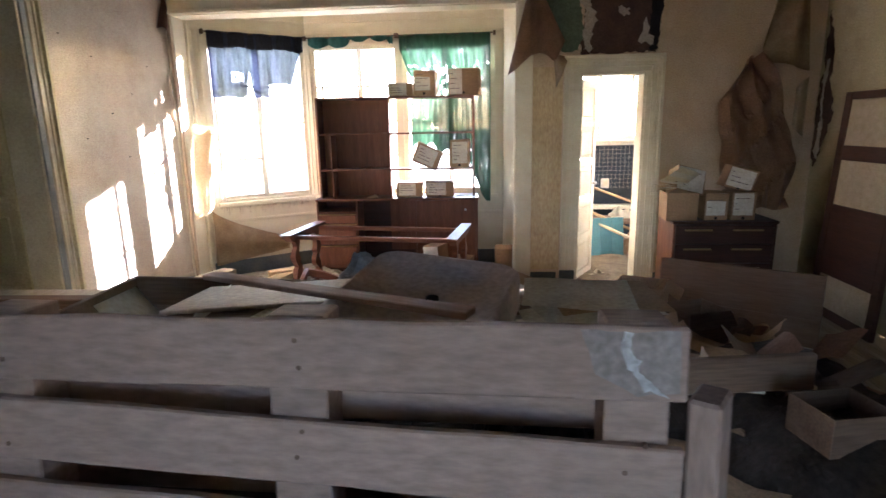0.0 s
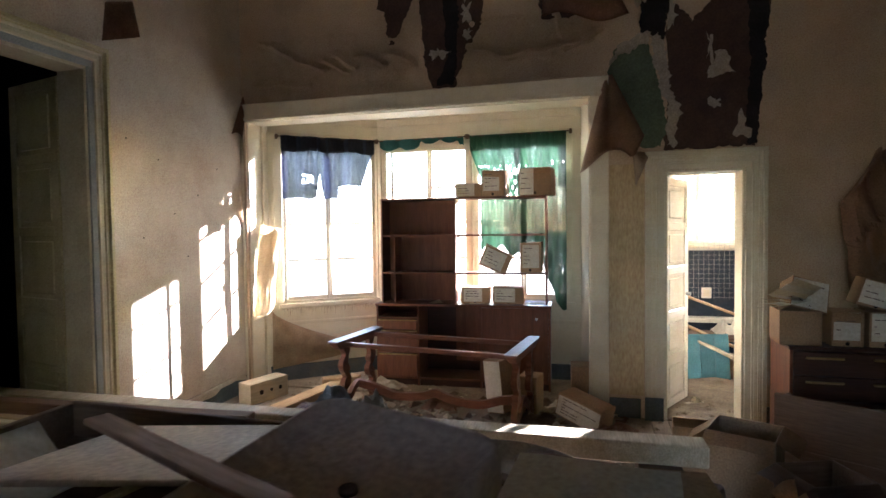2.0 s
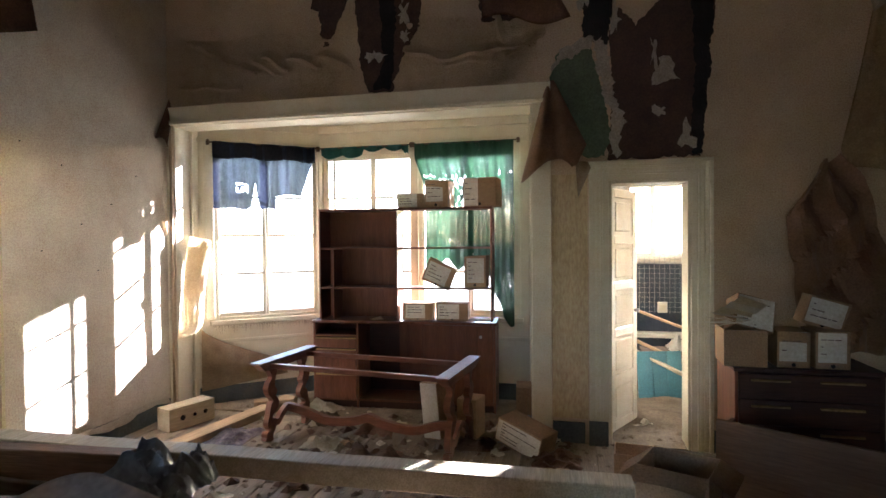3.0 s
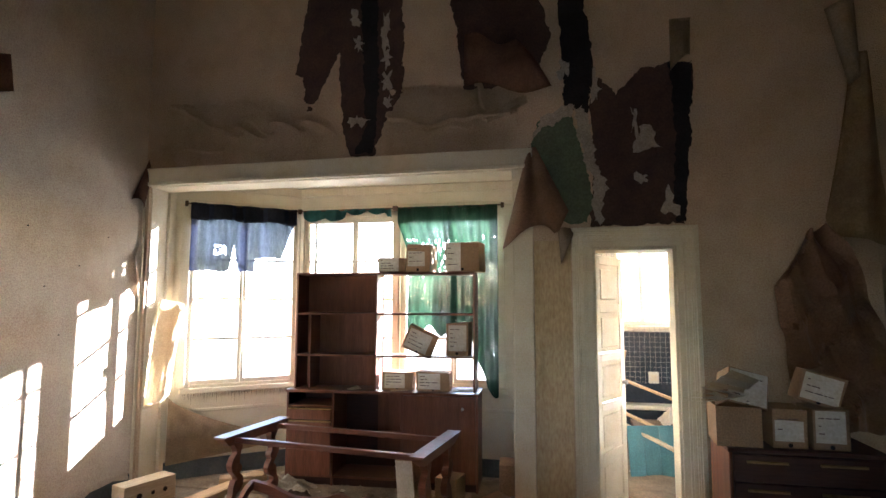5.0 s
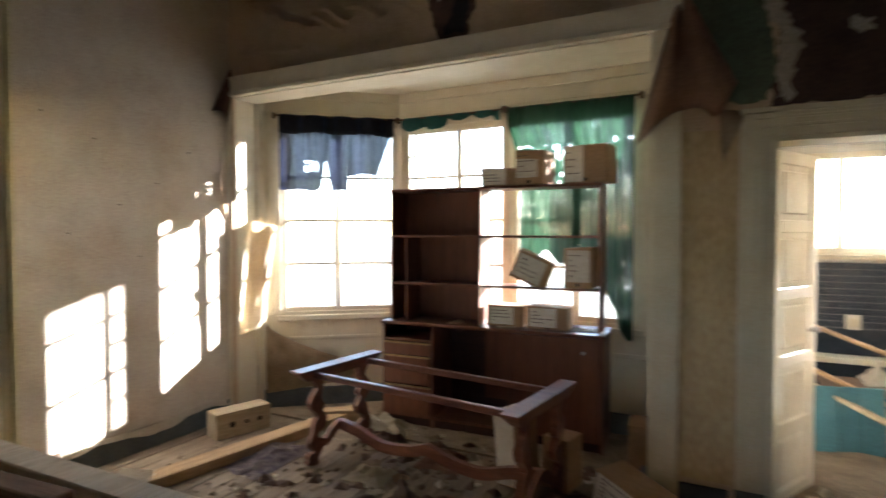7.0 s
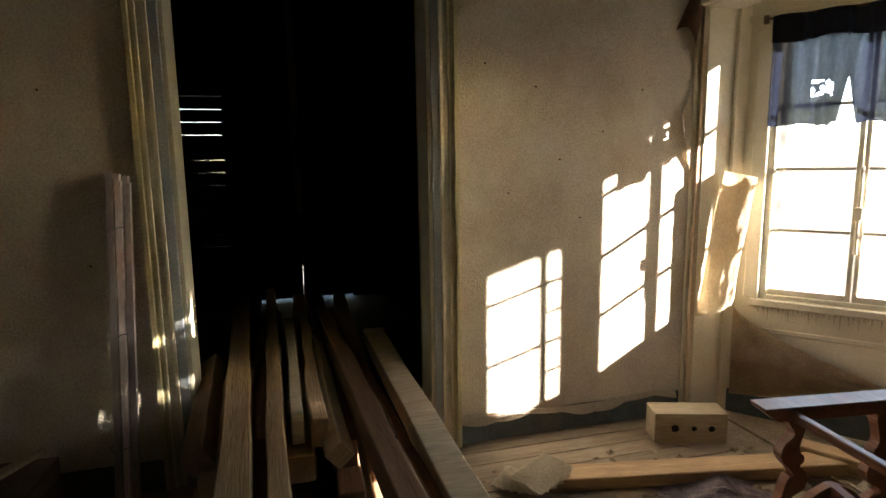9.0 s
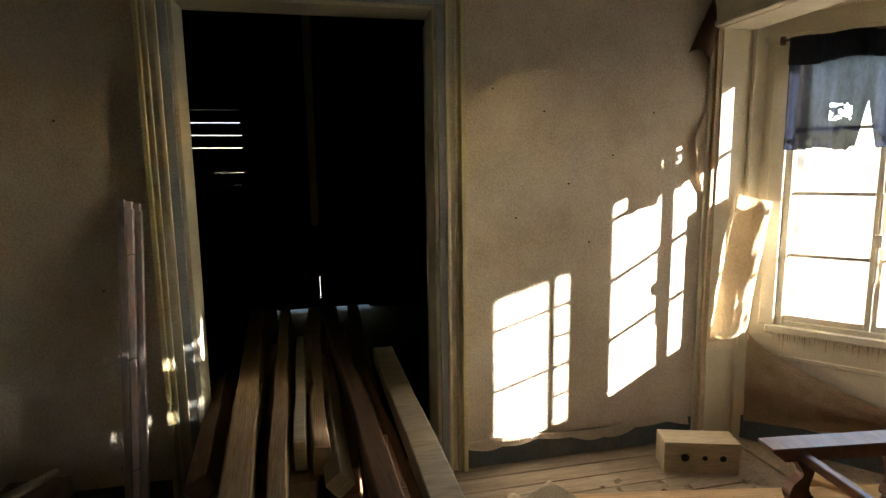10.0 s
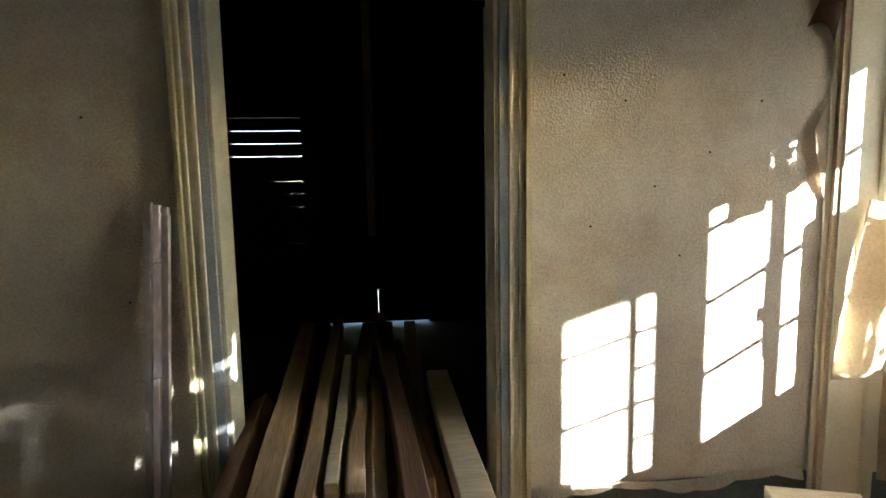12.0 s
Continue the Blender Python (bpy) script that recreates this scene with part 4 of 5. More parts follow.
def archive_box(m, w, d, h, label, group="archive boxes", lines=4, lab=(0.1, 0.9, 0.15, 0.9), hole=True, openlid=False, seed=0):
    """A card file box; local x along its front, y into its depth, standing on z = 0."""
    r = random.Random(seed)
    t = thing("archive_box", label, "box", m, group)
    j = [r.uniform(-0.012, 0.012) for _ in range(8)]
    bm = bmesh.new()
    box(bm, (0, 0, 0), (w, d, h), bev=0.004)
    for v in bm.verts:
        v.co.x += j[0] * v.co.z / h + j[1] * v.co.y / d
        v.co.y += j[2] * v.co.z / h
        v.co.z += j[3] * v.co.x / w if v.co.z > h / 2 else 0
    body = part("body", bm, CARDBOARD, t)
    if lab:
        x0, x1, z0, z1 = lab[0] * w, lab[1] * w, lab[2] * h, lab[3] * h
        lb = part("label", boxes(((x0, -0.004, z0), (x1, -0.0015, z1))), LABEL, body, "off-white paper label")
        sh = Matrix(((1, 0, 0, 0), (0, 1, j[2] / h, 0), (0, 0, 1, 0), (0, 0, 0, 1)))
        lb.matrix_basis = sh
        bars = bmesh.new()
        for k in range(lines):
            z = z1 - (z1 - z0) * (k + 1) / (lines + 1.2)
            x = x0 + (x1 - x0) * 0.1
            while x < x1 - (x1 - x0) * 0.15:
                q = r.uniform(0.012, 0.05) * w / 0.25
                if x + q < x1 - 0.01:
                    box(bars, (x, -0.0052, z - 0.0035), (x + q, -0.0038, z + 0.0035))
                x += q + 0.008
                if r.random() < 0.25:
                    break
        if bars.verts:
            part("handwriting", bars, INK, body).matrix_basis = sh
        else:
            bars.free()
    if hole:
        # A black disc on the face gives the finger hole its shade.
        hb = bmesh.new()
        rod(hb, (w * 0.5, -0.0035, h * 0.08), (w * 0.5, 0.004, h * 0.08), min(0.014, h * 0.06), 10)
        part("finger_hole_disc", hb, BLACK_GAP, body)
    return t


def on_unit(x, y, z, rz=0, ry=0, rx=0):
    return UNIT @ pose(x, y, z, rx, ry, rz)


archive_box(on_unit(0.86, 0.10, HUTCH_TOP + 0.004, 2), 0.27, 0.2, 0.145, "low white-fronted cardboard box on the shelf unit", lab=(0.02, 0.75, 0.05, 0.95), seed=1)
archive_box(on_unit(1.14, 0.09, HUTCH_TOP + 0.004, -4), 0.235, 0.24, 0.27, "upright pinkish archive box on the shelf unit", lab=(0.08, 0.8, 0.2, 0.97), seed=2)
archive_box(on_unit(1.53, 0.08, HUTCH_TOP + 0.004, -9), 0.33, 0.24, 0.275, "wide brown archive box with a torn white label", lab=(0.02, 0.45, 0.02, 1.0), seed=3)
archive_box(on_unit(1.10, 0.09, SHELF_1 + 0.085, 3, 24), 0.30, 0.16, 0.23, "archive box toppled over on the shelf", lab=(0.05, 0.8, 0.1, 0.9), seed=4)
archive_box(on_unit(1.53, 0.085, SHELF_1 + 0.004, -3), 0.215, 0.2, 0.30, "upright archive box with handwritten lines", lab=(0.12, 0.92, 0.15, 0.95), lines=5, seed=5)
archive_box(on_unit(0.91, 0.09, UNIT_TOP + 0.004, 2), 0.30, 0.2, 0.17, "archive box lying on the sideboard", lab=(0.1, 0.75, 0.1, 0.9), seed=6)
archive_box(on_unit(1.25, 0.08, UNIT_TOP + 0.004, -2), 0.32, 0.2, 0.18, "archive box lying on the sideboard", lab=(0.05, 0.72, 0.1, 0.9), seed=7)
for k, (x, y, s) in enumerate(((1.58, 0.10, 0.2), (1.02, 0.02, 0.16), (0.62, 0.02, 0.12))):
    pp = part("loose_paper", sheet(4, 4, lambda u, v: (s * u, s * 0.7 * v, 0.004 + 0.008 * u * v * (1 + k)), 0.002), PAPER)
    pp.matrix_world = on_unit(x, y, UNIT_TOP + 0.001, 20 * k)
    tagged(pp, "curled yellow paper lying on the sideboard", "paper", "loose papers")


# ---- table frame ----
def table_frame():
    m = Matrix.Translation((-0.545, 5.50, 0)) @ Matrix.Rotation(radians(-7), 4, "Z")
    t = thing("table_frame", "dark red wooden table without its top, on curved lyre legs", "table", m)
    for s in (-1, 1):
        bm = prism([(-0.055, 0.68), (0.055, 0.68), (0.045, 0.665), (0.03, 0.60), (-0.03, 0.60), (-0.045, 0.665)], 0.84, m=Matrix.Translation((s * 0.805, -0.42, 0)))
        for v in bm.verts:
            if v.co.z < 0.65:
                v.co.y *= 0.80
        part("end_beam", bm, TABLEWOOD, t)
        part("long_rail", boxes(((-0.77, s * 0.27 - 0.02, 0.615), (0.77, s * 0.27 + 0.02, 0.655)), bev=0.005), TABLEWOOD, t)
    for sx in (-1, 1):
        for sy in (-1, 1):
            pts = smoothed([(sx * 0.80, sy * y, z) for y, z in ((0.23, 0.61), (0.22, 0.53), (0.255, 0.45), (0.23, 0.37), (0.20, 0.31), (0.25, 0.24), (0.275, 0.17),
                                                               (0.235, 0.11), (0.27, 0.05), (0.29, 0.0))], 4)
            wd = [0.075 + 0.028 * math.cos(i * 0.72) for i in range(len(pts))]
            bm = ribbon(pts, wd, 0.05)
            for y, z in ((0.275, 0.44), (0.215, 0.405), (0.30, 0.06), (0.215, 0.57)):
                rod(bm, (sx * 0.80 - 0.027, sy * y, z), (sx * 0.80 + 0.027, sy * y, z), 0.032, 12)
            part("leg", bm, TABLEWOOD, t)
        pts = smoothed([(sx * 0.80, y, z) for y, z in ((-0.24, 0.16), (-0.16, 0.13), (-0.08, 0.19), (0, 0.22), (0.08, 0.19), (0.16, 0.13), (0.24, 0.16))], 4)
        part("cross_brace", ribbon(pts, 0.055, 0.04), TABLEWOOD, t)
    pts = smoothed([(x, 0, z) for x, z in ((-0.80, 0.215), (-0.62, 0.19), (-0.4, 0.13), (-0.15, 0.15), (-0.02, 0.19), (0.02, 0.19), (0.15, 0.15), (0.4, 0.13), (0.62, 0.19), (0.80, 0.215))], 5)
    part("stretcher", ribbon(pts, 0.07, 0.045, flat=(0, 1, 0)), TABLEWOOD, t)


table_frame()


# ---- things round the bay ----
def plank(name, a, b, w, h, material, label, category="plank", group="", roll=0.0, nick=0.0):
    """A squared timber from a to b (centre line of its underside)."""
    a, b = Vector(a), Vector(b)
    d = b - a
    m = Matrix.Translation(a) @ d.to_track_quat("X", "Z").to_matrix().to_4x4() @ Matrix.Rotation(radians(roll), 4, "X")
    L = d.length
    bm = bmesh.new()
    box(bm, (0, -w / 2, 0), (L, w / 2, h), bev=min(0.006, h * 0.2))
    bmesh.ops.subdivide_edges(bm, edges=[e for e in bm.edges if e.calc_length() > L * 0.6], cuts=9)
    for v in bm.verts:
        q = noise.noise((v.co.x * 2.1 + a.x * 7, a.y * 5, v.co.y * 4)) * (0.006 + nick)
        v.co.y += q
        v.co.z += noise.noise((v.co.x * 1.7, a.y * 9 + 3, v.co.z * 6)) * (0.005 + nick) if v.co.z > h * 0.5 else 0
    ob = part(name, bm, material)
    ob.matrix_world = m
    return tagged(ob, label, category, group)


plank("plank", (-2.10, 4.35, 0.0), (-1.72, 6.38, 0.0), 0.16, 0.075, TIMBER, "long pale plank lying along the wall")
plank("plank", (-1.62, 6.25, 0.0), (-1.95, 6.05, 0.0), 0.12, 0.1, TIMBER, "short plank end under the bay window")
bx = thing("wooden_box", "pale wooden box with round holes on the floor", "box", Matrix.Translation((-2.50, 5.38, 0)) @ Matrix.Rotation(radians(-18), 4, "Z"))
bmb = bmesh.new()
box(bmb, (0, 0, 0), (0.18, 0.46, 0.2), bev=0.003)
part("body", bmb, PALETIMBER, bx)
for y, q in ((0.13, 0.024), (0.25, 0.016), (0.36, 0.02)):
    # No opening is cut: each black disc is the hole's shade.
    hb = bmesh.new()
    rod(hb, (0.176, y, 0.1), (0.183, y, 0.1), q, 14)
    part("hole", hb, BLACK_GAP, bx, "black disc for the shade in a round hole")

archive_box(pose(0.50, 5.60, 0.0, 0, 0, -30) @ pose(0, 0, 0.055, 0, 14, 0), 0.42, 0.24, 0.20, "fallen archive box lying beside the table", lab=(0.02, 0.98, 0.05, 0.95), lines=6, seed=9)
archive_box(pose(-0.09, 5.60, 0.0, 0, 0, -22) @ pose(0, 0, 0.014, 0, -6, 0), 0.17, 0.22, 0.47, "tall pale archive box standing under the table", lab=(0.02, 0.98, 0.02, 0.98), lines=0, hole=False, seed=10)
archive_box(pose(0.16, 5.72, 0.0, 0, 0, -12), 0.18, 0.2, 0.33, "brown archive box standing under the table", lab=None, seed=11)
archive_box(pose(0.62, 6.20, 0.0, 0, 0, 5), 0.30, 0.26, 0.32, "dark open carton in the corner of the bay", lab=None, seed=12)


def crumple(name, centre, size, high, material, label, category, seed, n=16, group=""):
    def place(u, v):
        e = min(u, 1 - u, v, 1 - v) * 4
        z = high * (0.5 + 0.8 * noise.noise((u * 4 + seed, v * 4, seed * 1.7))) * min(1.0, e) + 0.25 * high * abs(noise.noise((u * 11, v * 11, seed)))
        k = 0.12 * noise.noise((u * 3, v * 3, seed + 9))
        return (centre[0] + size[0] * (u - 0.5 + k), centre[1] + size[1] * (v - 0.5 - k), centre[2] + max(0.003, z))
    ob = part(name, sheet(n, n, place, 0.003), material)
    return tagged(ob, label, category, group)


crumple("rag", (-1.72, 5.28, 0.0), (0.38, 0.62, 0), 0.06, RAG, "crumpled patterned rag on the floorboards", "cloth", 2, 26)
crumple("plastic_sheet", (0.72, 5.78, 0.0), (0.4, 0.3, 0), 0.26, PLASTIC, "crumpled grey plastic bag beside the sideboard", "bag", 5, 20)
crumple("torn_paper", (-0.35, 5.05, 0.0), (0.55, 0.35, 0), 0.13, OLDBOARD, "crumpled dark tar paper under the table", "paper", 7, 20)
crumple("torn_paper", (0.10, 5.0, 0.0), (0.4, 0.3, 0), 0.08, RUBBLE, "crumpled dirty paper on the floor", "paper", 9, 16)
crumple("torn_paper", (-1.35, 6.18, 0.0), (0.5, 0.25, 0), 0.12, PAPER, "torn pale papers under the bay window", "paper", 11, 18)
crumple("torn_paper", (1.0, 5.35, 0.0), (0.35, 0.3, 0), 0.09, KRAFT, "scrunched brown paper on the floor", "paper", 13, 16)
crumple("sand_drift", (1.75, 6.9, 0.0), (1.1, 1.3, 0), 0.05, FLOORDUST, "low drift of sand and paper on the floor", "sand", 15, 24)

# fanned papers at the foot of the west wall
for k in range(7):
    pp = part("loose_paper", sheet(5, 4, lambda u, v: (0.30 * (u - 0.5), 0.21 * (v - 0.5), 0.004 + 0.02 * u * u), 0.002), PAPER)
    pp.matrix_world = pose(-2.12 + 0.012 * k, 4.32 + 0.015 * k, 0.02 + 0.012 * k, 4, -3, 40 + 13 * k)
    tagged(pp, "yellowed paper in a fanned pile on the floor", "paper", "fanned papers")

# scattered scraps
rp = random.Random(21)
scrap = []
for k in range(5):
    s = rp.uniform(0.08, 0.2)
    bm = sheet(4, 4, lambda u, v: (s * (u - 0.5) * (1 + 0.2 * math.sin(v * 5)), s * 0.75 * (v - 0.5), 0.004 + 0.03 * noise.noise((u * 2 + k, v * 2, k)) ** 2 * 4 * u), 0.002)
    o = part("paper_scrap", bm, (PAPER, KRAFT, PAPER, CARDBOARD, PAPER)[k])
    tagged(o, ("scrap of yellowed paper on the dusty floor", "scrap of brown paper on the dusty floor")[k % 2], "paper", "paper scraps")
    scrap.append(o)
spots = [(rp.uniform(-1.9, 1.3), rp.uniform(4.3, 6.2)) for _ in range(26)] + [(rp.uniform(1.3, 2.4), rp.uniform(6.3, 8.2)) for _ in range(14)]
for k, (x, y) in enumerate(spots):
    m = pose(x, y, 0.004, rp.uniform(-5, 5), rp.uniform(-5, 5), rp.uniform(0, 360))
    if k < 5:
        scrap[k].matrix_world = m
    else:
        copy_thing(scrap[k % 5], m)


def chips(name, n, x0, x1, y0, y1, zf, material, label, seed, size=(0.008, 0.035)):
    r = random.Random(seed)
    verts, faces = [], []
    for _ in range(n):
        x, y = r.uniform(x0, x1), r.uniform(y0, y1)
        s, a = r.uniform(*size), r.uniform(0, 6.28)
        z = zf(x, y)
        k = len(verts)
        for dx, dy, dz in ((-1, -0.6, 0), (1, -0.5, 0), (0.7, 0.6, 0), (-0.8, 0.5, 0), (0.1, 0.0, r.uniform(0.3, 0.8))):
            verts.append((x + s * (dx * math.cos(a) - dy * math.sin(a)), y + s * (dx * math.sin(a) + dy * math.cos(a)), z + s * dz))
        faces += [(k, k + 1, k + 4), (k + 1, k + 2, k + 4), (k + 2, k + 3, k + 4), (k + 3, k, k + 4), (k + 3, k + 2, k + 1, k)]
    me = bpy.data.meshes.new(name)
    me.from_pydata(verts, [], faces)
    me.materials.append(material)
    return tagged(new(name, me), label, "debris", kind="stuff")


chips("floor_debris", 900, -2.3, 1.4, 4.0, 6.6, lambda x, y: 0.0, FLOORDUST, "crumbs of plaster and dirt on the floor", 31)
chips("paper_crumbs", 60, -1.8, 1.3, 4.4, 6.3, lambda x, y: 0.001, PAPER, "small torn paper crumbs on the floor", 32, (0.01, 0.04))
chips("floor_debris", 400, 1.3, 2.6, 5.9, 8.6, lambda x, y: 0.003, FLOORDUST, "sand and crumbs on the floor", 33)


chips("dark_debris", 200, -1.5, 1.2, 4.5, 6.2, lambda x, y: 0.0, OLDBOARD, "dark splinters and rubbish under the table", 34, (0.015, 0.06))
for k, (x, y, w, d, h) in enumerate(((-0.9, 5.35, 0.3, 0.25, 0.07), (-0.55, 5.75, 0.35, 0.3, 0.09), (0.35, 5.55, 0.3, 0.25, 0.08), (0.45, 4.85, 0.28, 0.3, 0.07),
                                     (-0.75, 4.75, 0.4, 0.25, 0.06), (-1.1, 5.85, 0.3, 0.22, 0.1), (0.75, 6.0, 0.3, 0.25, 0.12))):
    crumple("torn_paper", (x, y, 0.0), (w, d, 0), h, (PAPER, KRAFT, OLDBOARD, PAPER, CARDBOARD, OLDBOARD, PLASTIC)[k], "crumpled dirty paper lying in the rubbish", "paper", 50 + k, 14, "crumpled papers")

# rust runs below the bay sills, nail holes in the west wall
RUST = mat("rust_stain", (0.22, 0.13, 0.06), (0.33, 0.22, 0.12), (40, 40, 10), 0.9, 0)
for base, length in ((bay_left, 1.27), (bay_mid, 1.2)):
    rr_ = random.Random(int(length * 100))
    bm = bmesh.new()
    u = 0.15
    while u < length - 0.08:
        h = rr_.uniform(0.015, 0.075) * (1.4 if rr_.random() < 0.2 else 1)
        wd = rr_.uniform(0.002, 0.006)
        prism([(u, 0.800), (u + wd, 0.800), (u + wd * 0.6, 0.800 - h), (u + wd * 0.4, 0.800 - h)], 0.0008, bm, Matrix.Translation((0, -0.0012, 0)))
        u += rr_.uniform(0.006, 0.03)
    ob = part("rust_runs", bm, RUST)
    ob.matrix_world = base.matrix_world
    tagged(ob, "thin rust-brown runs below the window sill", "stain", kind="stuff")
for y, z in ((4.80, 1.825), (4.63, 2.27), (5.38, 2.266), (4.95, 1.45), (4.45, 1.62), (5.1, 2.0), (4.3, 2.4), (2.1, 1.3), (1.95, 2.2)):
    nb = bmesh.new()
    rod(nb, (X0 + 0.0005, y, z), (X0 + 0.008, y, z), 0.0055, 7)
    tagged(part("nail", nb, BLACK_GAP), "rusty old nail in the papered wall", "nail", "wall nails")


# ---- the heap in the middle of the room ----
def heap(x, y):
    a = math.exp(-(abs(x + 0.05) / 1.05) ** 6)
    b = 1.0 / (1 + math.exp(-(y - 1.0) * 12)) / (1 + math.exp((y - 2.55) * 5.5))
    c = 0.50 * math.exp(-((x - 1.95) / 0.72) ** 2) * math.exp(-((y - 2.5) / 1.25) ** 4)
    h = max(0.92 * a * b, c, 0.6 * (0.92 * a * b + c))
    return max(-0.07, -0.07 + h + 0.09 * noise.noise((x * 2.4, y * 2.4, 1)) * min(1, h * 3) + 0.03 * noise.noise((x * 9, y * 9, 4)) * min(1, h * 3) + 0.07 * min(1, h * 6))


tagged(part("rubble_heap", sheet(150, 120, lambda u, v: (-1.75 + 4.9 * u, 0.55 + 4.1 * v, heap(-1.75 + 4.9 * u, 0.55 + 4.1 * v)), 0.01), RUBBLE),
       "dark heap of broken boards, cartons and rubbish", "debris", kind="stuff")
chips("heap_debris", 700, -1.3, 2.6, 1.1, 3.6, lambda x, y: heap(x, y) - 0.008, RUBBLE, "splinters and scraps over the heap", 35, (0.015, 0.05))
chips("heap_paper", 90, -1.2, 2.6, 1.2, 3.8, lambda x, y: heap(x, y), CARDBOARD, "torn card over the heap", 36, (0.015, 0.04))


def pallet():
    t = thing("pallet", "grey weathered wooden pallet standing on its edge", "pallet", pose(-0.47, 0.985, 0.36, -4, 0, -1.5))
    z = 0.98
    r = random.Random(5)
    n = 0
    while z > 0.05:
        h = 0.125
        bm = bmesh.new()
        box(bm, (0.0, 0.0, z - h), (1.34, 0.022, z), bev=0.004)
        bmesh.ops.subdivide_edges(bm, edges=[e for e in bm.edges if e.calc_length() > 0.8], cuts=8)
        for v in bm.verts:
            v.co.z += 0.006 * noise.noise((v.co.x * 5, n * 3.0, v.co.z * 9))
            if v.co.x > 1.28:
                v.co.x += 0.01 * noise.noise((v.co.z * 40, n, 2))
            if n:  # the lower boards have dropped at one end
                v.co.z -= 0.052 * v.co.x / 1.34 - 0.012
        part("deck_board", bm, GREYWOOD, t)
        part("deck_board", boxes(((0.0, 0.115, z - h - 0.11), (1.34, 0.135, z - 0.11)), bev=0.004), GREYWOOD, t)
        for x in (0.09, 0.66, 1.26):
            for dz in (0.035, 0.085):
                nb = bmesh.new()
                q = x + r.uniform(-0.02, 0.02)
                rod(nb, (q, -0.001, z - dz), (q, 0.006, z - dz), 0.005, 7)
                part("nail", nb, OLDBOARD, t)
        z -= h + 0.045
        n += 1
    for x in (0.02, 0.61, 1.21):
        part("bearer", boxes(((x, 0.0225, 0.02), (x + 0.11, 0.1145, 0.983)), bev=0.004), GREYWOOD, t)
    # Thin pale pieces stand for plastic wrap round the top board's end.
    lift = bmesh.new()
    prism(torn([(1.165, 0.975), (1.18, 0.972), (1.175, 0.945), (1.195, 0.925), (1.19, 0.905), (1.24, 0.862), (1.20, 0.87), (1.172, 0.91), (1.16, 0.945)], 0.008, 0.008, 3), 0.0015, lift,
          Matrix.Translation((0.07, -0.003, 0)))
    part("paint_smear", lift, SMEAR, t, "streak of torn pale plastic wrap")
    pale = bmesh.new()
    prism(torn([(1.165, 0.976), (1.325, 0.976), (1.328, 0.87), (1.26, 0.862), (1.19, 0.90)], 0.006, 0.02, 8), 0.001, pale, Matrix.Translation((0, -0.0015, 0)))
    part("paint_stain", pale, PALEWRAP, t, "pale plastic wrap over the board end")


pallet()
plank("plank", (0.925, 1.03, 0.0), (0.895, 1.05, 1.215), 0.085, 0.06, GREYWOOD, "split grey post end against the pallet", nick=0.006)


# shallow drawer full of scraps on the heap
dw = thing("drawer_box", "shallow old wooden drawer lying open on the heap", "drawer", Matrix.Translation((-0.92, 2.25, 0.955)) @ Matrix.Rotation(radians(2), 4, "Z") @ pose(0, 0, 0, 0, 1.5, 0))
part("side", boxes(((0, -0.95, 0), (0.02, -0.022, 0.13)), bev=0.003), OLDBOARD, dw)
part("back", boxes(((0, -0.02, 0), (1.05, 0, 0.13)), bev=0.003), OLDBOARD, dw)
part("side", boxes(((1.03, -0.6, 0), (1.05, -0.022, 0.10)), bev=0.003), OLDBOARD, dw)
part("front", boxes(((0.0, -0.975, 0), (0.75, -0.952, 0.12)), bev=0.003), OLDBOARD, dw)
part("bottom", boxes(((0.02, -0.95, 0.005), (1.03, -0.022, 0.015))), OLDBOARD, dw)
flap("curled_veneer", lambda u, v: (-0.72 + 0.34 * u, 1.74 + 0.22 * v + 0.04 * u, 0.985 + 0.14 * (2 * u - 1) ** 2), LABEL, "curled pale sheet lying in the drawer", 12, 4)
plank("batten", (-0.42, 1.36, 1.0), (-0.14, 1.80, 1.10), 0.03, 0.012, PALETIMBER, "thin pale batten leaning in the drawer", "batten")
bd = thing("board_sheet", "pale grey board lying slanted on the heap", "board", pose(-0.14, 1.88, 1.125, -9, 0, 14))
bmx = bmesh.new()
box(bmx, (-0.30, -0.30, 0), (0.30, 0.26, 0.012), bev=0.003)
part("sheet", bmx, PALEBOARD, bd)
plank("lath", (-0.37, 1.83, 1.195), (0.50, 1.46, 1.20), 0.06, 0.016, REDLATH, "long reddish lath lying across the heap", "lath")


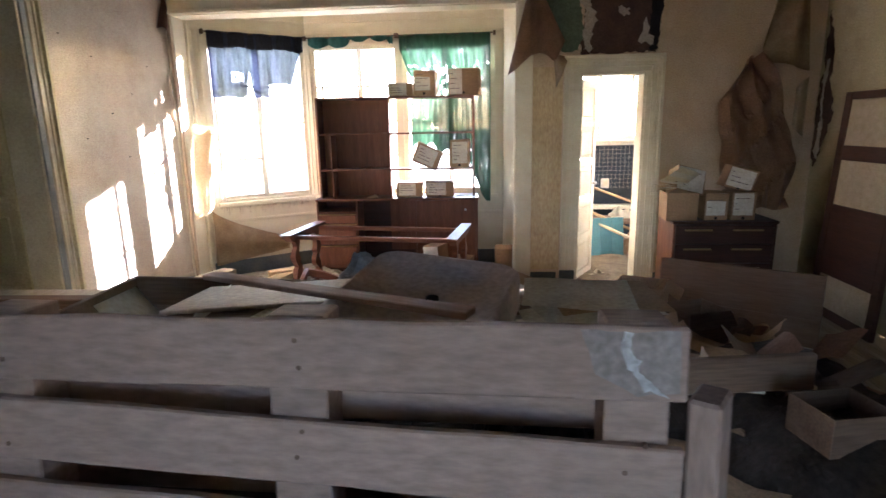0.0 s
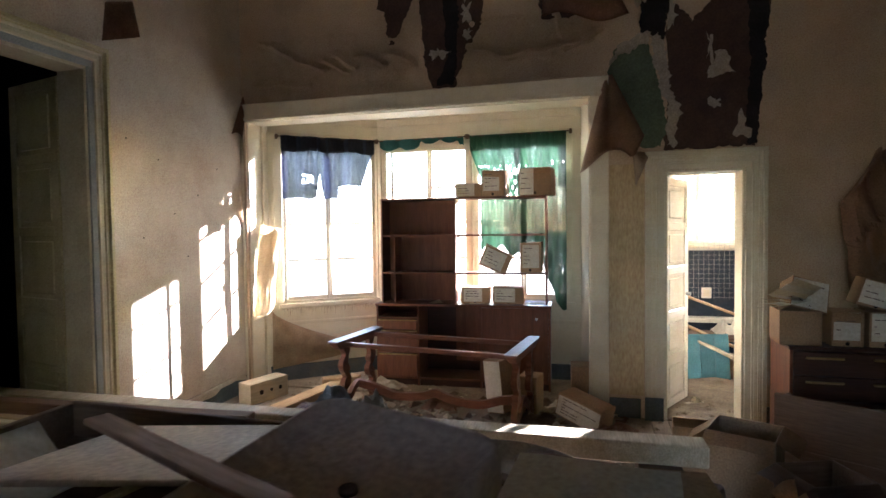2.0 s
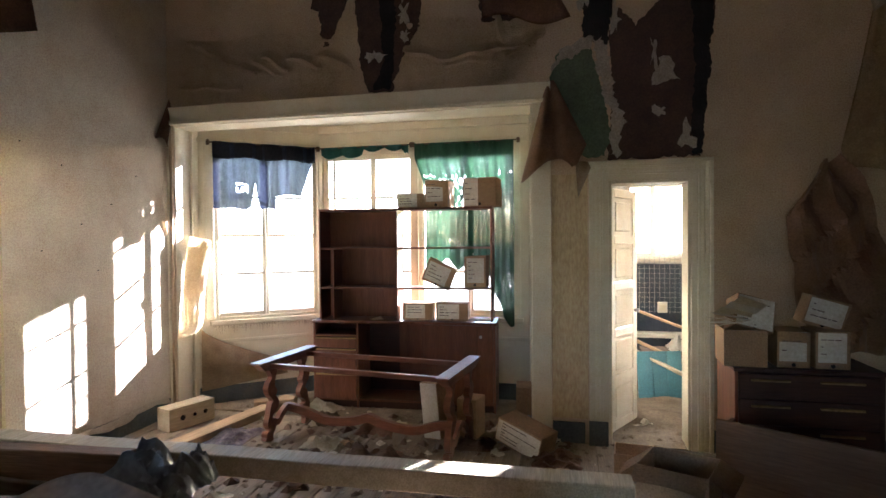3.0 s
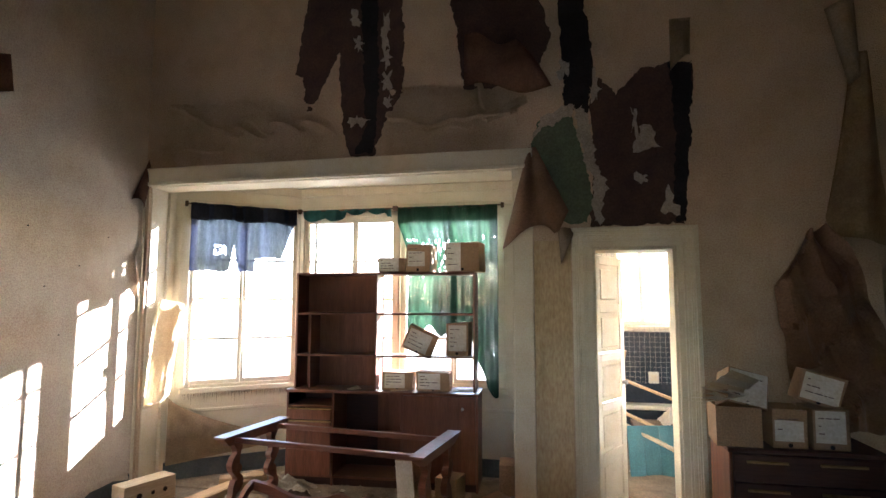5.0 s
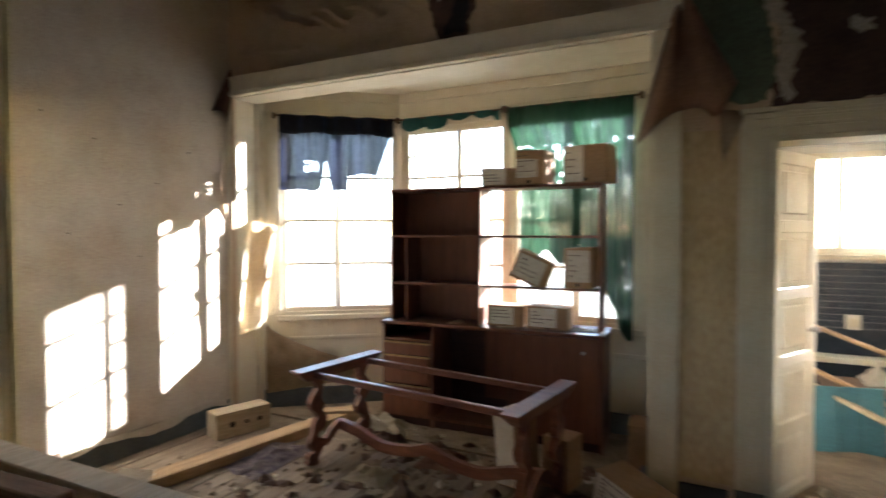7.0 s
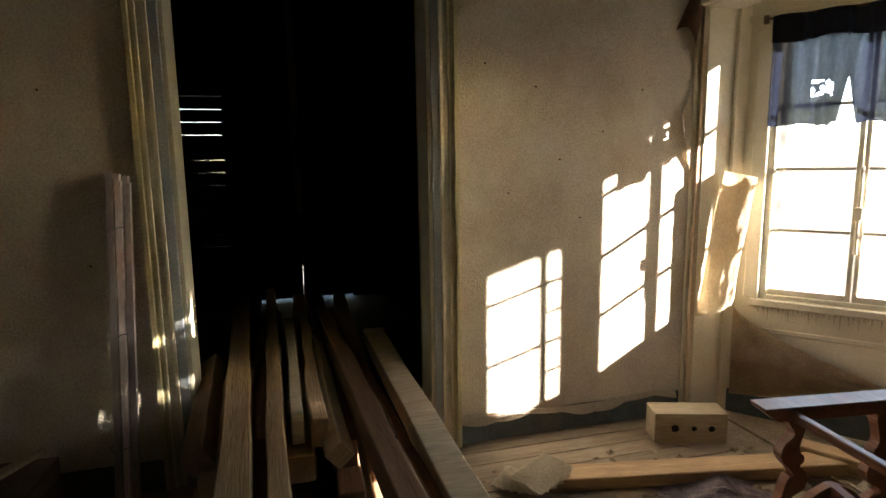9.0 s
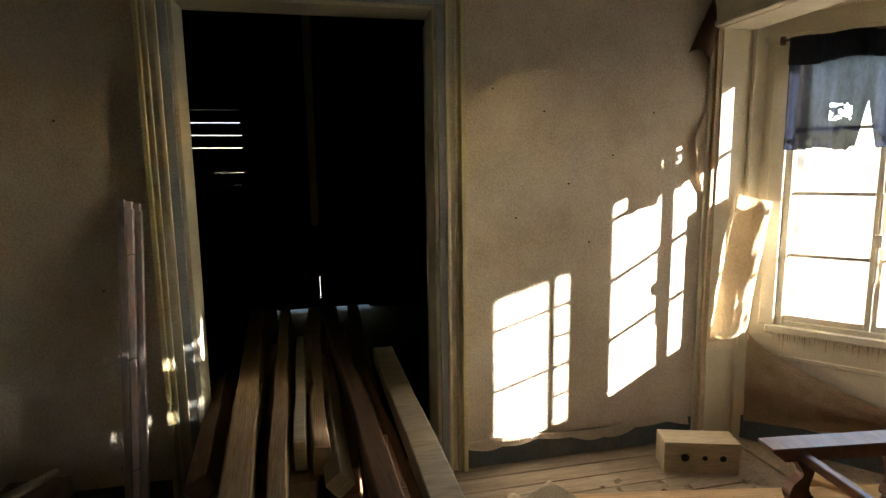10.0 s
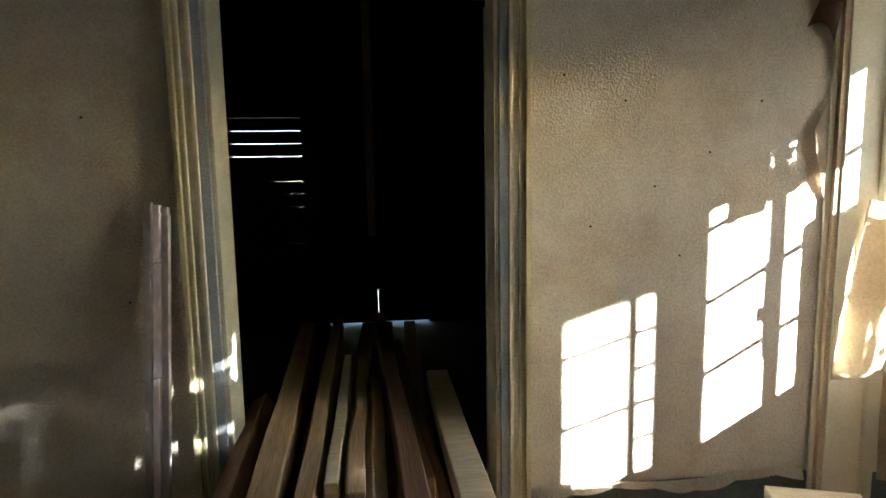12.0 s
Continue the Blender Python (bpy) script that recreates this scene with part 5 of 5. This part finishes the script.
def shower_tray():
    t = thing("shower_tray", "dusty brown moulded tray with rounded corners, turned over on the heap", "tray", pose(0.345, 1.665, 1.155, 9, 4, -14))
    w, d, rr, n = 0.24, 0.285, 0.07, 9
    ring = []
    for cx, cy, a0 in ((w - rr, d - rr, 0), (-w + rr, d - rr, 90), (-w + rr, -d + rr, 180), (w - rr, -d + rr, 270)):
        ring += [(cx + rr * math.cos(radians(a0 + 90 * k / n)), cy + rr * math.sin(radians(a0 + 90 * k / n))) for k in range(n + 1)]
    bm = bmesh.new()
    rows = []
    for f, z in ((1.0, -0.08), (1.03, -0.075), (1.02, 0.02), (1.01, 0.036), (0.985, 0.044), (0.95, 0.042), (0.88, 0.028), (0.35, 0.020)):
        rows.append([bm.verts.new((x * f, y * f, z + 0.006 * noise.noise((x * 5, y * 5, 0)))) for x, y in ring])
    for a, b in zip(rows, rows[1:]):
        for k in range(len(ring)):
            q = (k + 1) % len(ring)
            bm.faces.new((a[k], a[q], b[q], b[k]))
    bm.faces.new(rows[-1])
    bm.faces.new(rows[0][::-1])
    part("shell", bm, BROWNSHELL, t, smooth=True)
    # The drain's shade is a black disc set on the shell.
    hb = bmesh.new()
    rod(hb, (0.03, 0.02, 0.012), (0.03, 0.02, 0.0265), 0.019, 16)
    part("drain_disc", hb, BLACK_GAP, t, "black disc for the shade in the drain")


shower_tray()
rl = bmesh.new()
for k in range(3):
    rod(rl, (-0.46 + 0.01 * k, 1.43, 1.085 - 0.002 * k), (0.16 - 0.03 * k, 1.57, 1.09 - 0.002 * k), 0.040 - 0.005 * k, 18)
bmesh.ops.subdivide_edges(rl, edges=[e for e in rl.edges if e.calc_length() > 0.4], cuts=10)
for v in rl.verts:
    v.co.z += 0.010 * noise.noise((v.co.x * 6, v.co.y * 9, 3))
tagged(part("carpet_roll", rl, PLASTIC, smooth=True), "grey-blue rolled sheet lying on the heap", "roll")
crumple("plastic_sheet", (0.66, 1.52, 0.90), (0.30, 0.42, 0), 0.22, DARKPLASTIC, "crumpled dark blue plastic stuffed into the heap", "plastic", 19, 26)
crumple("wire_tangle", (0.06, 2.33, 1.05), (0.26, 0.16, 0), 0.14, STEEL, "tangled grey wire wool on the heap", "wire", 17, 18)
bw = bmesh.new()
rows = []
for r0, z in ((0.02, 0.0), (0.12, 0.004), (0.17, 0.03), (0.21, 0.06), (0.215, 0.062), (0.165, 0.022), (0.11, 0.01), (0.01, 0.008)):
    rows.append([bw.verts.new((r0 * math.cos(a), r0 * math.sin(a), z)) for a in [k * math.tau / 28 for k in range(28)]])
for a, b in zip(rows, rows[1:]):
    for k in range(28):
        bw.faces.new((a[k], a[(k + 1) % 28], b[(k + 1) % 28], b[k]))
bo = part("basin", bw, PORCELAIN, smooth=True)
bo.matrix_world = pose(0.62, 2.42, 0.88, -6, 8, 0)
tagged(bo, "shallow dusty enamel basin lying on the heap", "basin")
plank("plank", (0.62, 2.42, 0.93), (1.08, 2.03, 1.05), 0.09, 0.04, GREYWOOD, "grey painted plank lying across the heap")
plank("plank", (0.55, 2.25, 0.95), (0.98, 1.90, 1.02), 0.05, 0.03, OLDBOARD, "dark broken batten on the heap", "batten")
for k in range(9):
    pp = part("folder", sheet(6, 4, lambda u, v: (0.33 * (u - 0.5), 0.27 * (v - 0.5), 0.014 * math.sin(u * 3 + k) + 0.012 * u * v), 0.014), CARDBOARD if k % 3 == 1 else PAPER)
    pp.matrix_world = pose(0.86 + 0.05 * math.sin(k * 2.1), 1.80 + 0.03 * math.cos(k * 1.7), 1.0 + 0.019 * k, 2 * math.sin(k), -3, 4 + 11 * math.sin(k * 1.3))
    tagged(pp, "worn yellowish card folder in a pile on the heap", "folder", "pile of folders")
for k, (x, y, a) in enumerate(((1.05, 1.78, 25), (1.16, 1.92, -30), (0.98, 2.35, 60), (1.30, 2.25, 10), (1.45, 1.95, -50))):
    def bent(u, v, k=k):
        return (0.24 * (u - 0.5), 0.17 * (v - 0.5), 0.05 * abs(u - 0.45) + 0.03 * math.sin(v * 3 + k))
    pp = part("bent_card", sheet(6, 4, bent, 0.004), (CARDBOARD, KRAFT)[k % 2], )
    pp.matrix_world = pose(x, y, heap(x, y) + 0.02, 6, -8, a)
    tagged(pp, "bent piece of brown card on the heap", "card", "bent cards")

rh_ = random.Random(77)
for k in range(46):
    x, y, a, ln = rh_.uniform(0.75, 2.5), rh_.uniform(1.6, 3.4), rh_.uniform(-1.3, 1.3), rh_.uniform(0.10, 0.28)
    dx, dy = ln * math.cos(a), ln * math.sin(a)
    if y < 2.25 or (x > 1.6 and k % 2):
        continue
    plank("board_scrap", (x - dx, y - dy, heap(x - dx, y - dy) + 0.004), (x + dx, y + dy, heap(x + dx, y + dy) + 0.004), rh_.uniform(0.04, 0.13), rh_.uniform(0.012, 0.03),
          (PALEBOARD, GREYWOOD, OLDBOARD, CARDBOARD, PALEBOARD, KRAFT)[k % 6], "broken scrap of board lying on the rubbish heap", "board", "board scraps")


rc_ = random.Random(91)
for k in range(11):  # torn carton flaps standing about on the low end of the heap
    x, y, w_, d_ = rc_.uniform(1.45, 2.3), rc_.uniform(2.5, 3.7), rc_.uniform(0.16, 0.34), rc_.uniform(0.14, 0.26)
    fold_at, lift = rc_.uniform(0.3, 0.6), rc_.uniform(0.08, 0.22)
    tilt = rc_.uniform(-1, 1)
    pp = part("carton_flap", sheet(8, 5, lambda u, v: (w_ * (u - 0.5), d_ * (v - 0.5), lift * max(0.0, u - fold_at) * 1.6 + 0.02 * math.sin(v * 4 + tilt * 3)), 0.004), (CARDBOARD, KRAFT, OLDBOARD)[k % 3])
    pp.matrix_world = pose(x, y, heap(x, y) + 0.03, 8 * tilt, -6, rc_.uniform(0, 360))
    tagged(pp, "bent carton flap lying in the dark rubbish", "card", "carton flaps")


def open_carton(m, w, d, h, label, flaps=True, seed=0, mat_=None):
    t = thing("carton", label, "carton", m, "open cartons")
    q = 0.006
    r = random.Random(seed)
    c = mat_ or CARDBOARD
    part("side", boxes(((0, 0, 0), (w, q, h))), c, t)
    part("side", boxes(((0, d - q, 0), (w, d, h))), c, t)
    part("side", boxes(((0, q, 0), (q, d - q, h))), c, t)
    part("side", boxes(((w - q, q, 0), (w, d - q, h))), c, t)
    part("bottom", boxes(((q, q, 0), (w - q, d - q, q))), c, t)
    if flaps:
        for (x, y, rz, L) in ((0, 0, 0, w), (w, d, 180, w), (w, 0, 90, d), (0, d, -90, d)):
            f = part("flap", sheet(4, 3, lambda u, v: (L * u, -0.4 * d * v, 0.02 * math.sin(u * 3) * v), 0.004), c, t)
            f.matrix_basis = pose(x, y, h + 0.001, r.uniform(15, 60), 0, rz)
    return t


open_carton(pose(1.42, 4.05, 0.0, 0, 0, -24), 0.34, 0.30, 0.54, "tall open cardboard carton with ragged flaps", seed=3)
open_carton(pose(0.95, 3.00, heap(1.1, 3.1) - 0.02, 0, 0, -6), 0.36, 0.22, 0.28, "open brown carton with a torn rim on the heap", False, 4)
open_carton(pose(1.40, 5.20, 0.0, 0, 0, -6), 0.32, 0.24, 0.15, "low open cardboard tray before the doorway", False, 5)
open_carton(pose(1.75, 3.45, heap(1.9, 3.5) - 0.03, 0, 0, 20), 0.30, 0.26, 0.26, "crushed dark carton on the heap", True, 6, OLDBOARD)
open_carton(pose(1.74, 2.0, heap(1.85, 2.1) - 0.05, 0, 0, 12), 0.26, 0.22, 0.15, "small open wooden box in the shadow", False, 7, OLDBOARD)
archive_box(pose(1.52, 2.55, heap(1.7, 2.6) + 0.0, 0, 0, -12), 0.24, 0.20, 0.13, "brown archive box with a white label on the heap", lab=(0.5, 0.98, 0.05, 0.95), seed=15)
plank("board", (1.36, 2.40, 0.53), (1.92, 2.46, 0.54), 0.035, 0.16, OLDBOARD, "dark board standing on edge among the rubbish", "board")
plank("board", (1.25, 2.95, heap(1.25, 2.95) + 0.02), (2.1, 2.75, heap(2.1, 2.75) + 0.03), 0.22, 0.03, OLDBOARD, "dark broken board lying on the heap", "board")
plank("board", (1.72, 2.72, heap(1.72, 2.72) + 0.05), (2.45, 2.62, heap(2.45, 2.62) + 0.03), 0.30, 0.025, KRAFT, "wide brown board slanting off the heap", "board")
tr = thing("trough", "long brown wooden box lying on its side", "box", Matrix.Translation((1.97, 4.80, 0)) @ Matrix.Rotation(radians(-31), 4, "Z"))
part("front_board", boxes(((0, 0, 0.22), (1.15, 0.03, 0.56)), bev=0.004), OLDBOARD, tr)
part("base_board", boxes(((0, 0.0, 0.0), (1.15, 0.30, 0.22)), bev=0.004), OLDBOARD, tr)
part("end_board", boxes(((0, 0.031, 0.22), (0.03, 0.30, 0.50)), bev=0.004), OLDBOARD, tr)
plank("plank", (1.12, 4.72, 0.0), (1.72, 4.62, 0.0), 0.22, 0.14, TIMBER, "short thick pale beam on the floor")


# ---- dresser with cartons in the east corner ----
ds = thing("dresser", "dark wooden chest of drawers against the wall", "dresser", pose(2.20, 5.26, 0))
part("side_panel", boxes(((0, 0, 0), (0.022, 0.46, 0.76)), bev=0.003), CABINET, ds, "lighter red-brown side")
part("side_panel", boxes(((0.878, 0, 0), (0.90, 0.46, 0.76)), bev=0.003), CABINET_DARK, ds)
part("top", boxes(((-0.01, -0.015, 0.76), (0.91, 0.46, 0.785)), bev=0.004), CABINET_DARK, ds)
part("back_panel", boxes(((0.022, 0.44, 0.02), (0.878, 0.455, 0.758))), CABINET_DARK, ds)
for k in range(4):
    z = 0.05 + 0.176 * k
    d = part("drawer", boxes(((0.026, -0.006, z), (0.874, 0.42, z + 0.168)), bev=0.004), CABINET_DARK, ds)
    part("handle", boxes(((0.10, -0.022, z + 0.12), (0.34, -0.006, z + 0.135)), bev=0.002), BRASS, d)
    part("handle", boxes(((0.52, -0.022, z + 0.12), (0.78, -0.006, z + 0.135)), bev=0.002), BRASS, d)
open_carton(pose(2.14, 5.29, 0.787, 0, 0, -3), 0.27, 0.30, 0.25, "open carton stuffed with papers on the dresser", False, 8)
for k, (x, z, s) in enumerate(((2.475, 0.787, 0.0), (2.71, 0.787, 0.0))):
    archive_box(pose(x, 5.30, z, 0, 0, 1 - 3 * k), 0.205, 0.26, 0.25, "archive box with a white label on the dresser", lab=(0.06, 0.88, 0.18, 0.98), lines=2 + k, seed=40 + k)
archive_box(pose(2.22, 5.33, 1.07, 0, 0, 4) @ pose(0, 0, 0.0, -20, 14, 0), 0.26, 0.2, 0.24, "tipped archive box full of papers on the cartons", lab=(0.02, 0.95, 0.05, 0.95), seed=44)
archive_box(pose(2.66, 5.40, 1.055, 0, 0, -3) @ pose(0, 0, 0.03, 0, 16, 0), 0.25, 0.18, 0.20, "tilted archive box on top of the others", lab=(0.05, 0.95, 0.1, 0.95), lines=3, seed=46)
for k in range(7):
    pp = part("loose_sheet", sheet(6, 4, lambda u, v: (0.30 * (u - 0.5), 0.2 * (v - 0.5), 0.05 * u * u - 0.02 * k * v * 0.2), 0.004), LABEL if k % 2 else PAPER)
    pp.matrix_world = pose(2.16 + 0.02 * k, 5.36 + 0.012 * k, 1.05 + 0.018 * k, 10 - 4 * k, 18 - 6 * k, 190 + 17 * k)
    tagged(pp, "loose papers spilling out of a carton", "paper", "spilling papers")

# dark frame door leaning on the east wall
ld = thing("panel_door", "dark framed door with pale plywood panels leaning on the wall", "door", Matrix.Translation((3.40, 5.20, 0)) @ Matrix.Rotation(radians(-90), 4, "Z") @ pose(0, 0, 0, -3, 0, 0))
part("frame", boxes(((0, 0, 0), (0.085, 0.04, 1.88)), ((0.765, 0, 0), (0.85, 0.04, 1.88)), *[((0.085, 0, z), (0.765, 0.04, z + w)) for z, w in ((0, 0.08), (0.36, 0.60), (1.33, 0.12), (1.82, 0.06))], bev=0.004), CABINET_DARK, ld)
for z0, z1 in ((0.08, 0.36), (0.96, 1.33), (1.45, 1.82)):
    part("panel", boxes(((0.085, 0.012, z0), (0.765, 0.022, z1))), PALETIMBER, ld, "pale plywood panel")

# ---- timber in the doorway ----
DARKBEAM = mat("reddish_brown_beam", (0.26, 0.15, 0.085), (0.17, 0.09, 0.05), (1.2, 18, 18), 0.8, 0.25, stain=(0.10, 0.065, 0.045), amount=0.6, fine=120, vary=0.2)
rb = random.Random(77)
for layer in range(3):
    for y in (2.72, 2.93, 3.13, 3.33, 3.55):
        z = 0.002 + 0.148 * layer
        yy = y + rb.uniform(-0.03, 0.03)
        plank("beam", (rb.uniform(-5.6, -4.6), yy + rb.uniform(-0.06, 0.06), z), (rb.uniform(-2.2, -1.7) - 0.12 * layer, yy, z), rb.uniform(0.11, 0.14), 0.142, (TIMBER, DARKBEAM)[rb.random() < 0.4],
              "rough squared timber beam stacked through the doorway", "beam", "timber beams", nick=0.004)
for far_end, near_end, w, h, paint, roll, nick, label in (
        ((-5.0, 2.62), (-1.15, 2.90), 0.135, 0.15, TIMBER, 0, 0.004, "pale squared beam on top of the timber stack"),
        ((-5.2, 2.88), (-1.20, 3.06), 0.085, 0.15, TIMBER, 3, 0.004, "narrow brown beam on top of the timber stack"),
        ((-3.9, 3.06), (-2.08, 3.115), 0.062, 0.16, PALETIMBER, 0, 0.004, "short sawn beam end in the stack"),
        ((-3.8, 3.16), (-2.02, 3.205), 0.075, 0.15, TIMBER, -5, 0.030, "short beam with a splintered broken end"),
        ((-3.6, 3.27), (-1.84, 3.33), 0.10, 0.10, PALETIMBER, 42, 0.004, "short beam lying on its edge in the stack"),
        ((-5.3, 3.26), (-1.10, 3.53), 0.10, 0.155, DARKBEAM, 0, 0.010, "long reddish-brown beam with a knocked edge"),
        ((-4.6, 3.46), (-1.35, 3.66), 0.045, 0.06, DARKBEAM, 20, 0.014, "thin splintered batten among the beams"),
        ((-3.3, 2.60), (-1.95, 2.70), 0.11, 0.11, DARKBEAM, 30, 0.012, "rounded brown beam end beside the stack")):
    plank("beam", (*far_end, 0.447), (*near_end, 0.447), w, h, paint, label, "beam", "timber beams", roll, nick)
plank("long_beam", (-3.6, 3.69, 0.449), (1.38, 3.80, 0.445), 0.15, 0.11, PALETIMBER, "long dusty squared beam lying across the room", "beam")
plank("prop_block", (1.15, 3.68, 0.0), (1.15, 3.92, 0.0), 0.22, 0.443, OLDBOARD, "rough wooden block under the long beam", "block")

# bundle of rails leaning by the doorway
rails_t = thing("rail_bundle", "bundle of thin grey rails tied with wire, leaning on the wall", "rails", pose(-2.50, 2.17, 0))
for k, (dx, dy) in enumerate(((0.0, 0.0), (0.002, 0.038), (0.0, 0.076), (0.036, 0.014), (0.038, 0.054), (0.036, 0.094))):
    lean = Matrix.Translation((dx, dy, 0)) @ pose(0, 0, 0, -2.2, -4.6, 0)
    bm = bmesh.new()
    box(bm, (-0.016, -0.016, 0), (0.016, 0.016, 1.80 - 0.012 * k), lean, 0.002)
    part("rail", bm, ALU, rails_t)
for z in (0.35, 0.95, 1.5):
    wb = bmesh.new()
    c = Vector((0.02 - z * 0.08, 0.035 + z * 0.038, z))
    ringp = [c + Vector((0.042 * math.cos(a), 0.062 * math.sin(a), 0.012 * math.sin(3 * a))) for a in [i * math.tau / 14 for i in range(15)]]
    for a, b in zip(ringp, ringp[1:]):
        rod(wb, a, b, 0.003, 5)
    part("wire_tie", wb, STEEL, rails_t)
crate = thing("crate", "dark wooden crate standing by the wall", "crate", pose(-2.60, 1.0, 0))
for k in range(3):
    part("slat", boxes(((0.40, 0.0, 0.012 + 0.095 * k), (0.42, 0.88, 0.095 + 0.095 * k)), bev=0.003), OLDBOARD, crate)
    part("end_slat", boxes(((0.0, 0.862, 0.012 + 0.095 * k), (0.398, 0.88, 0.095 + 0.095 * k)), bev=0.003), OLDBOARD, crate)
part("top_board", boxes(((0.0, 0.0, 0.288), (0.42, 0.88, 0.305)), bev=0.003), OLDBOARD, crate)
part("base", boxes(((0.0, 0.0, 0.0), (0.398, 0.86, 0.01)), ((0.0, 0.0, 0.01), (0.02, 0.86, 0.287)), bev=0.002), OLDBOARD, crate)
plank("lath", (-2.24, 1.60, 0.306), (-2.38, 1.92, 0.44), 0.045, 0.02, PALETIMBER, "short pale lath propped on the crate in the sun", "lath")
plank("lath", (-2.30, 1.56, 0.306), (-2.45, 1.88, 0.41), 0.04, 0.02, PALETIMBER, "short pale lath propped on the crate", "lath")
plank("board", (-2.52, 1.05, 0.306), (-2.47, 1.62, 0.306), 0.10, 0.045, TIMBER, "brown board end lying on the crate", "board")
plank("hanging_board", (-6.02, 3.20, 1.29), (-6.02, 3.20, 4.69), 0.09, 0.03, PALETIMBER, "narrow board hanging from the ceiling of the dark room", "board")

# ---- tiled room ----
structure("trim_dado", boxes(((1.19, 8.775, 0.46), (3.84, 8.798, 1.34))), TILE, "dark blue dado under the window", "wall")
structure("trim_ledge", boxes(((1.19, 8.60, 0.40), (3.84, 8.775, 0.455)), bev=0.006), WHITE_PAINT, "pale ledge below the dark dado", "ledge")
structure("trim_lower_dado", boxes(((1.19, 8.70, 0.0), (3.84, 8.74, 0.40))), TILE, "dark tiled face under the ledge", "wall")
wm = bmesh.new()
for i in range(30):
    x = 1.62 + 0.062 * i
    box(wm, (x - 0.0014, 8.735, 0.70), (x + 0.0014, 8.738, 2.47))
for j in range(29):
    z = 0.72 + 0.062 * j
    box(wm, (1.60, 8.738, z - 0.0014), (3.44, 8.741, z + 0.0014))
msh = thing("wire_mesh", "galvanised wire mesh fixed before the window", "mesh screen")
part("screen", wm, STEEL, msh)
part("top_rail", boxes(((1.6, 8.72, 2.47), (3.46, 8.75, 2.50)), ((1.58, 8.72, 0.68), (1.6, 8.75, 2.50)), ((3.46, 8.72, 0.68), (3.48, 8.75, 2.50)), bev=0.003), STEEL, msh)
sw = thing("switch_box", "small pale switch box on the dark tiles", "switch", pose(2.27, 8.735, 0.78))
part("body", boxes(((-0.06, -0.03, -0.07), (0.06, 0.0, 0.07)), bev=0.006), WHITE_PAINT, sw)
part("cover", boxes(((-0.035, -0.036, -0.04), (0.035, -0.03, 0.04)), bev=0.003), CREAM, sw)
bp = thing("teal_panel", "teal painted cupboard panel standing on the floor", "panel", Matrix.Translation((1.80, 7.12, 0)) @ Matrix.Rotation(radians(14), 4, "Z") @ pose(0, 0, 0, -8, 0, 0))
for k in range(3):
    part("board", boxes(((0.155 * k, 0, 0), (0.155 * k + 0.152, 0.025, 0.50)), bev=0.003), BLUE_PANEL, bp)
plank("plank", (1.45, 7.35, 0.62), (2.75, 7.05, 0.02), 0.07, 0.03, PALETIMBER, "pale plank slanting across the doorway view")
plank("plank", (1.45, 7.50, 0.70), (2.85, 7.40, 0.08), 0.06, 0.03, TIMBER, "second plank slanting behind the teal panel")
plank("plank", (1.55, 7.85, 0.95), (2.95, 7.75, 0.42), 0.10, 0.025, TIMBER, "wide brown plank propped across the room")
plank("stick", (1.62, 7.80, 0.0), (1.86, 7.84, 1.18), 0.045, 0.03, TIMBER, "upright stick propped against the planks", "stick")
crumple("paper_sack", (2.45, 7.35, 0.0), (0.35, 0.4, 0), 0.42, CARDBOARD, "crumpled brown paper sack on the floor", "sack", 23, 18)
crumple("white_cloth", (2.35, 7.9, 0.40), (0.3, 0.3, 0), 0.16, WHITE_PAINT, "bundle of white cloth on the planks", "cloth", 27, 16)
bs = thing("bench", "low wooden bench under the planks", "bench", pose(1.9, 7.55, 0))
part("seat", boxes(((0, 0, 0.36), (0.9, 0.5, 0.40)), bev=0.004), OLDBOARD, bs)
for x in (0.03, 0.82):
    part("leg", boxes(((x, 0.03, 0), (x + 0.05, 0.47, 0.36)), bev=0.004), OLDBOARD, bs)

# ---- floorboards ----
w = 0.142
bm = bmesh.new()
box(bm, (-w / 2 + 0.0025, 0, -0.02), (w / 2 - 0.0025, 8.19, 0.0), bev=0.003)
first = part("floorboard", bm, FLOORWOOD, bpy.data.objects["floor"])
mesh = first.data
n = int((X1 - X0) / w)
for k in range(n):
    ob = first if k == 0 else new("floorboard", mesh)
    ob.parent = bpy.data.objects["floor"]
    ob.location = (X0 + w * (k + 0.5), Y0, rb.uniform(-0.003, 0.0))
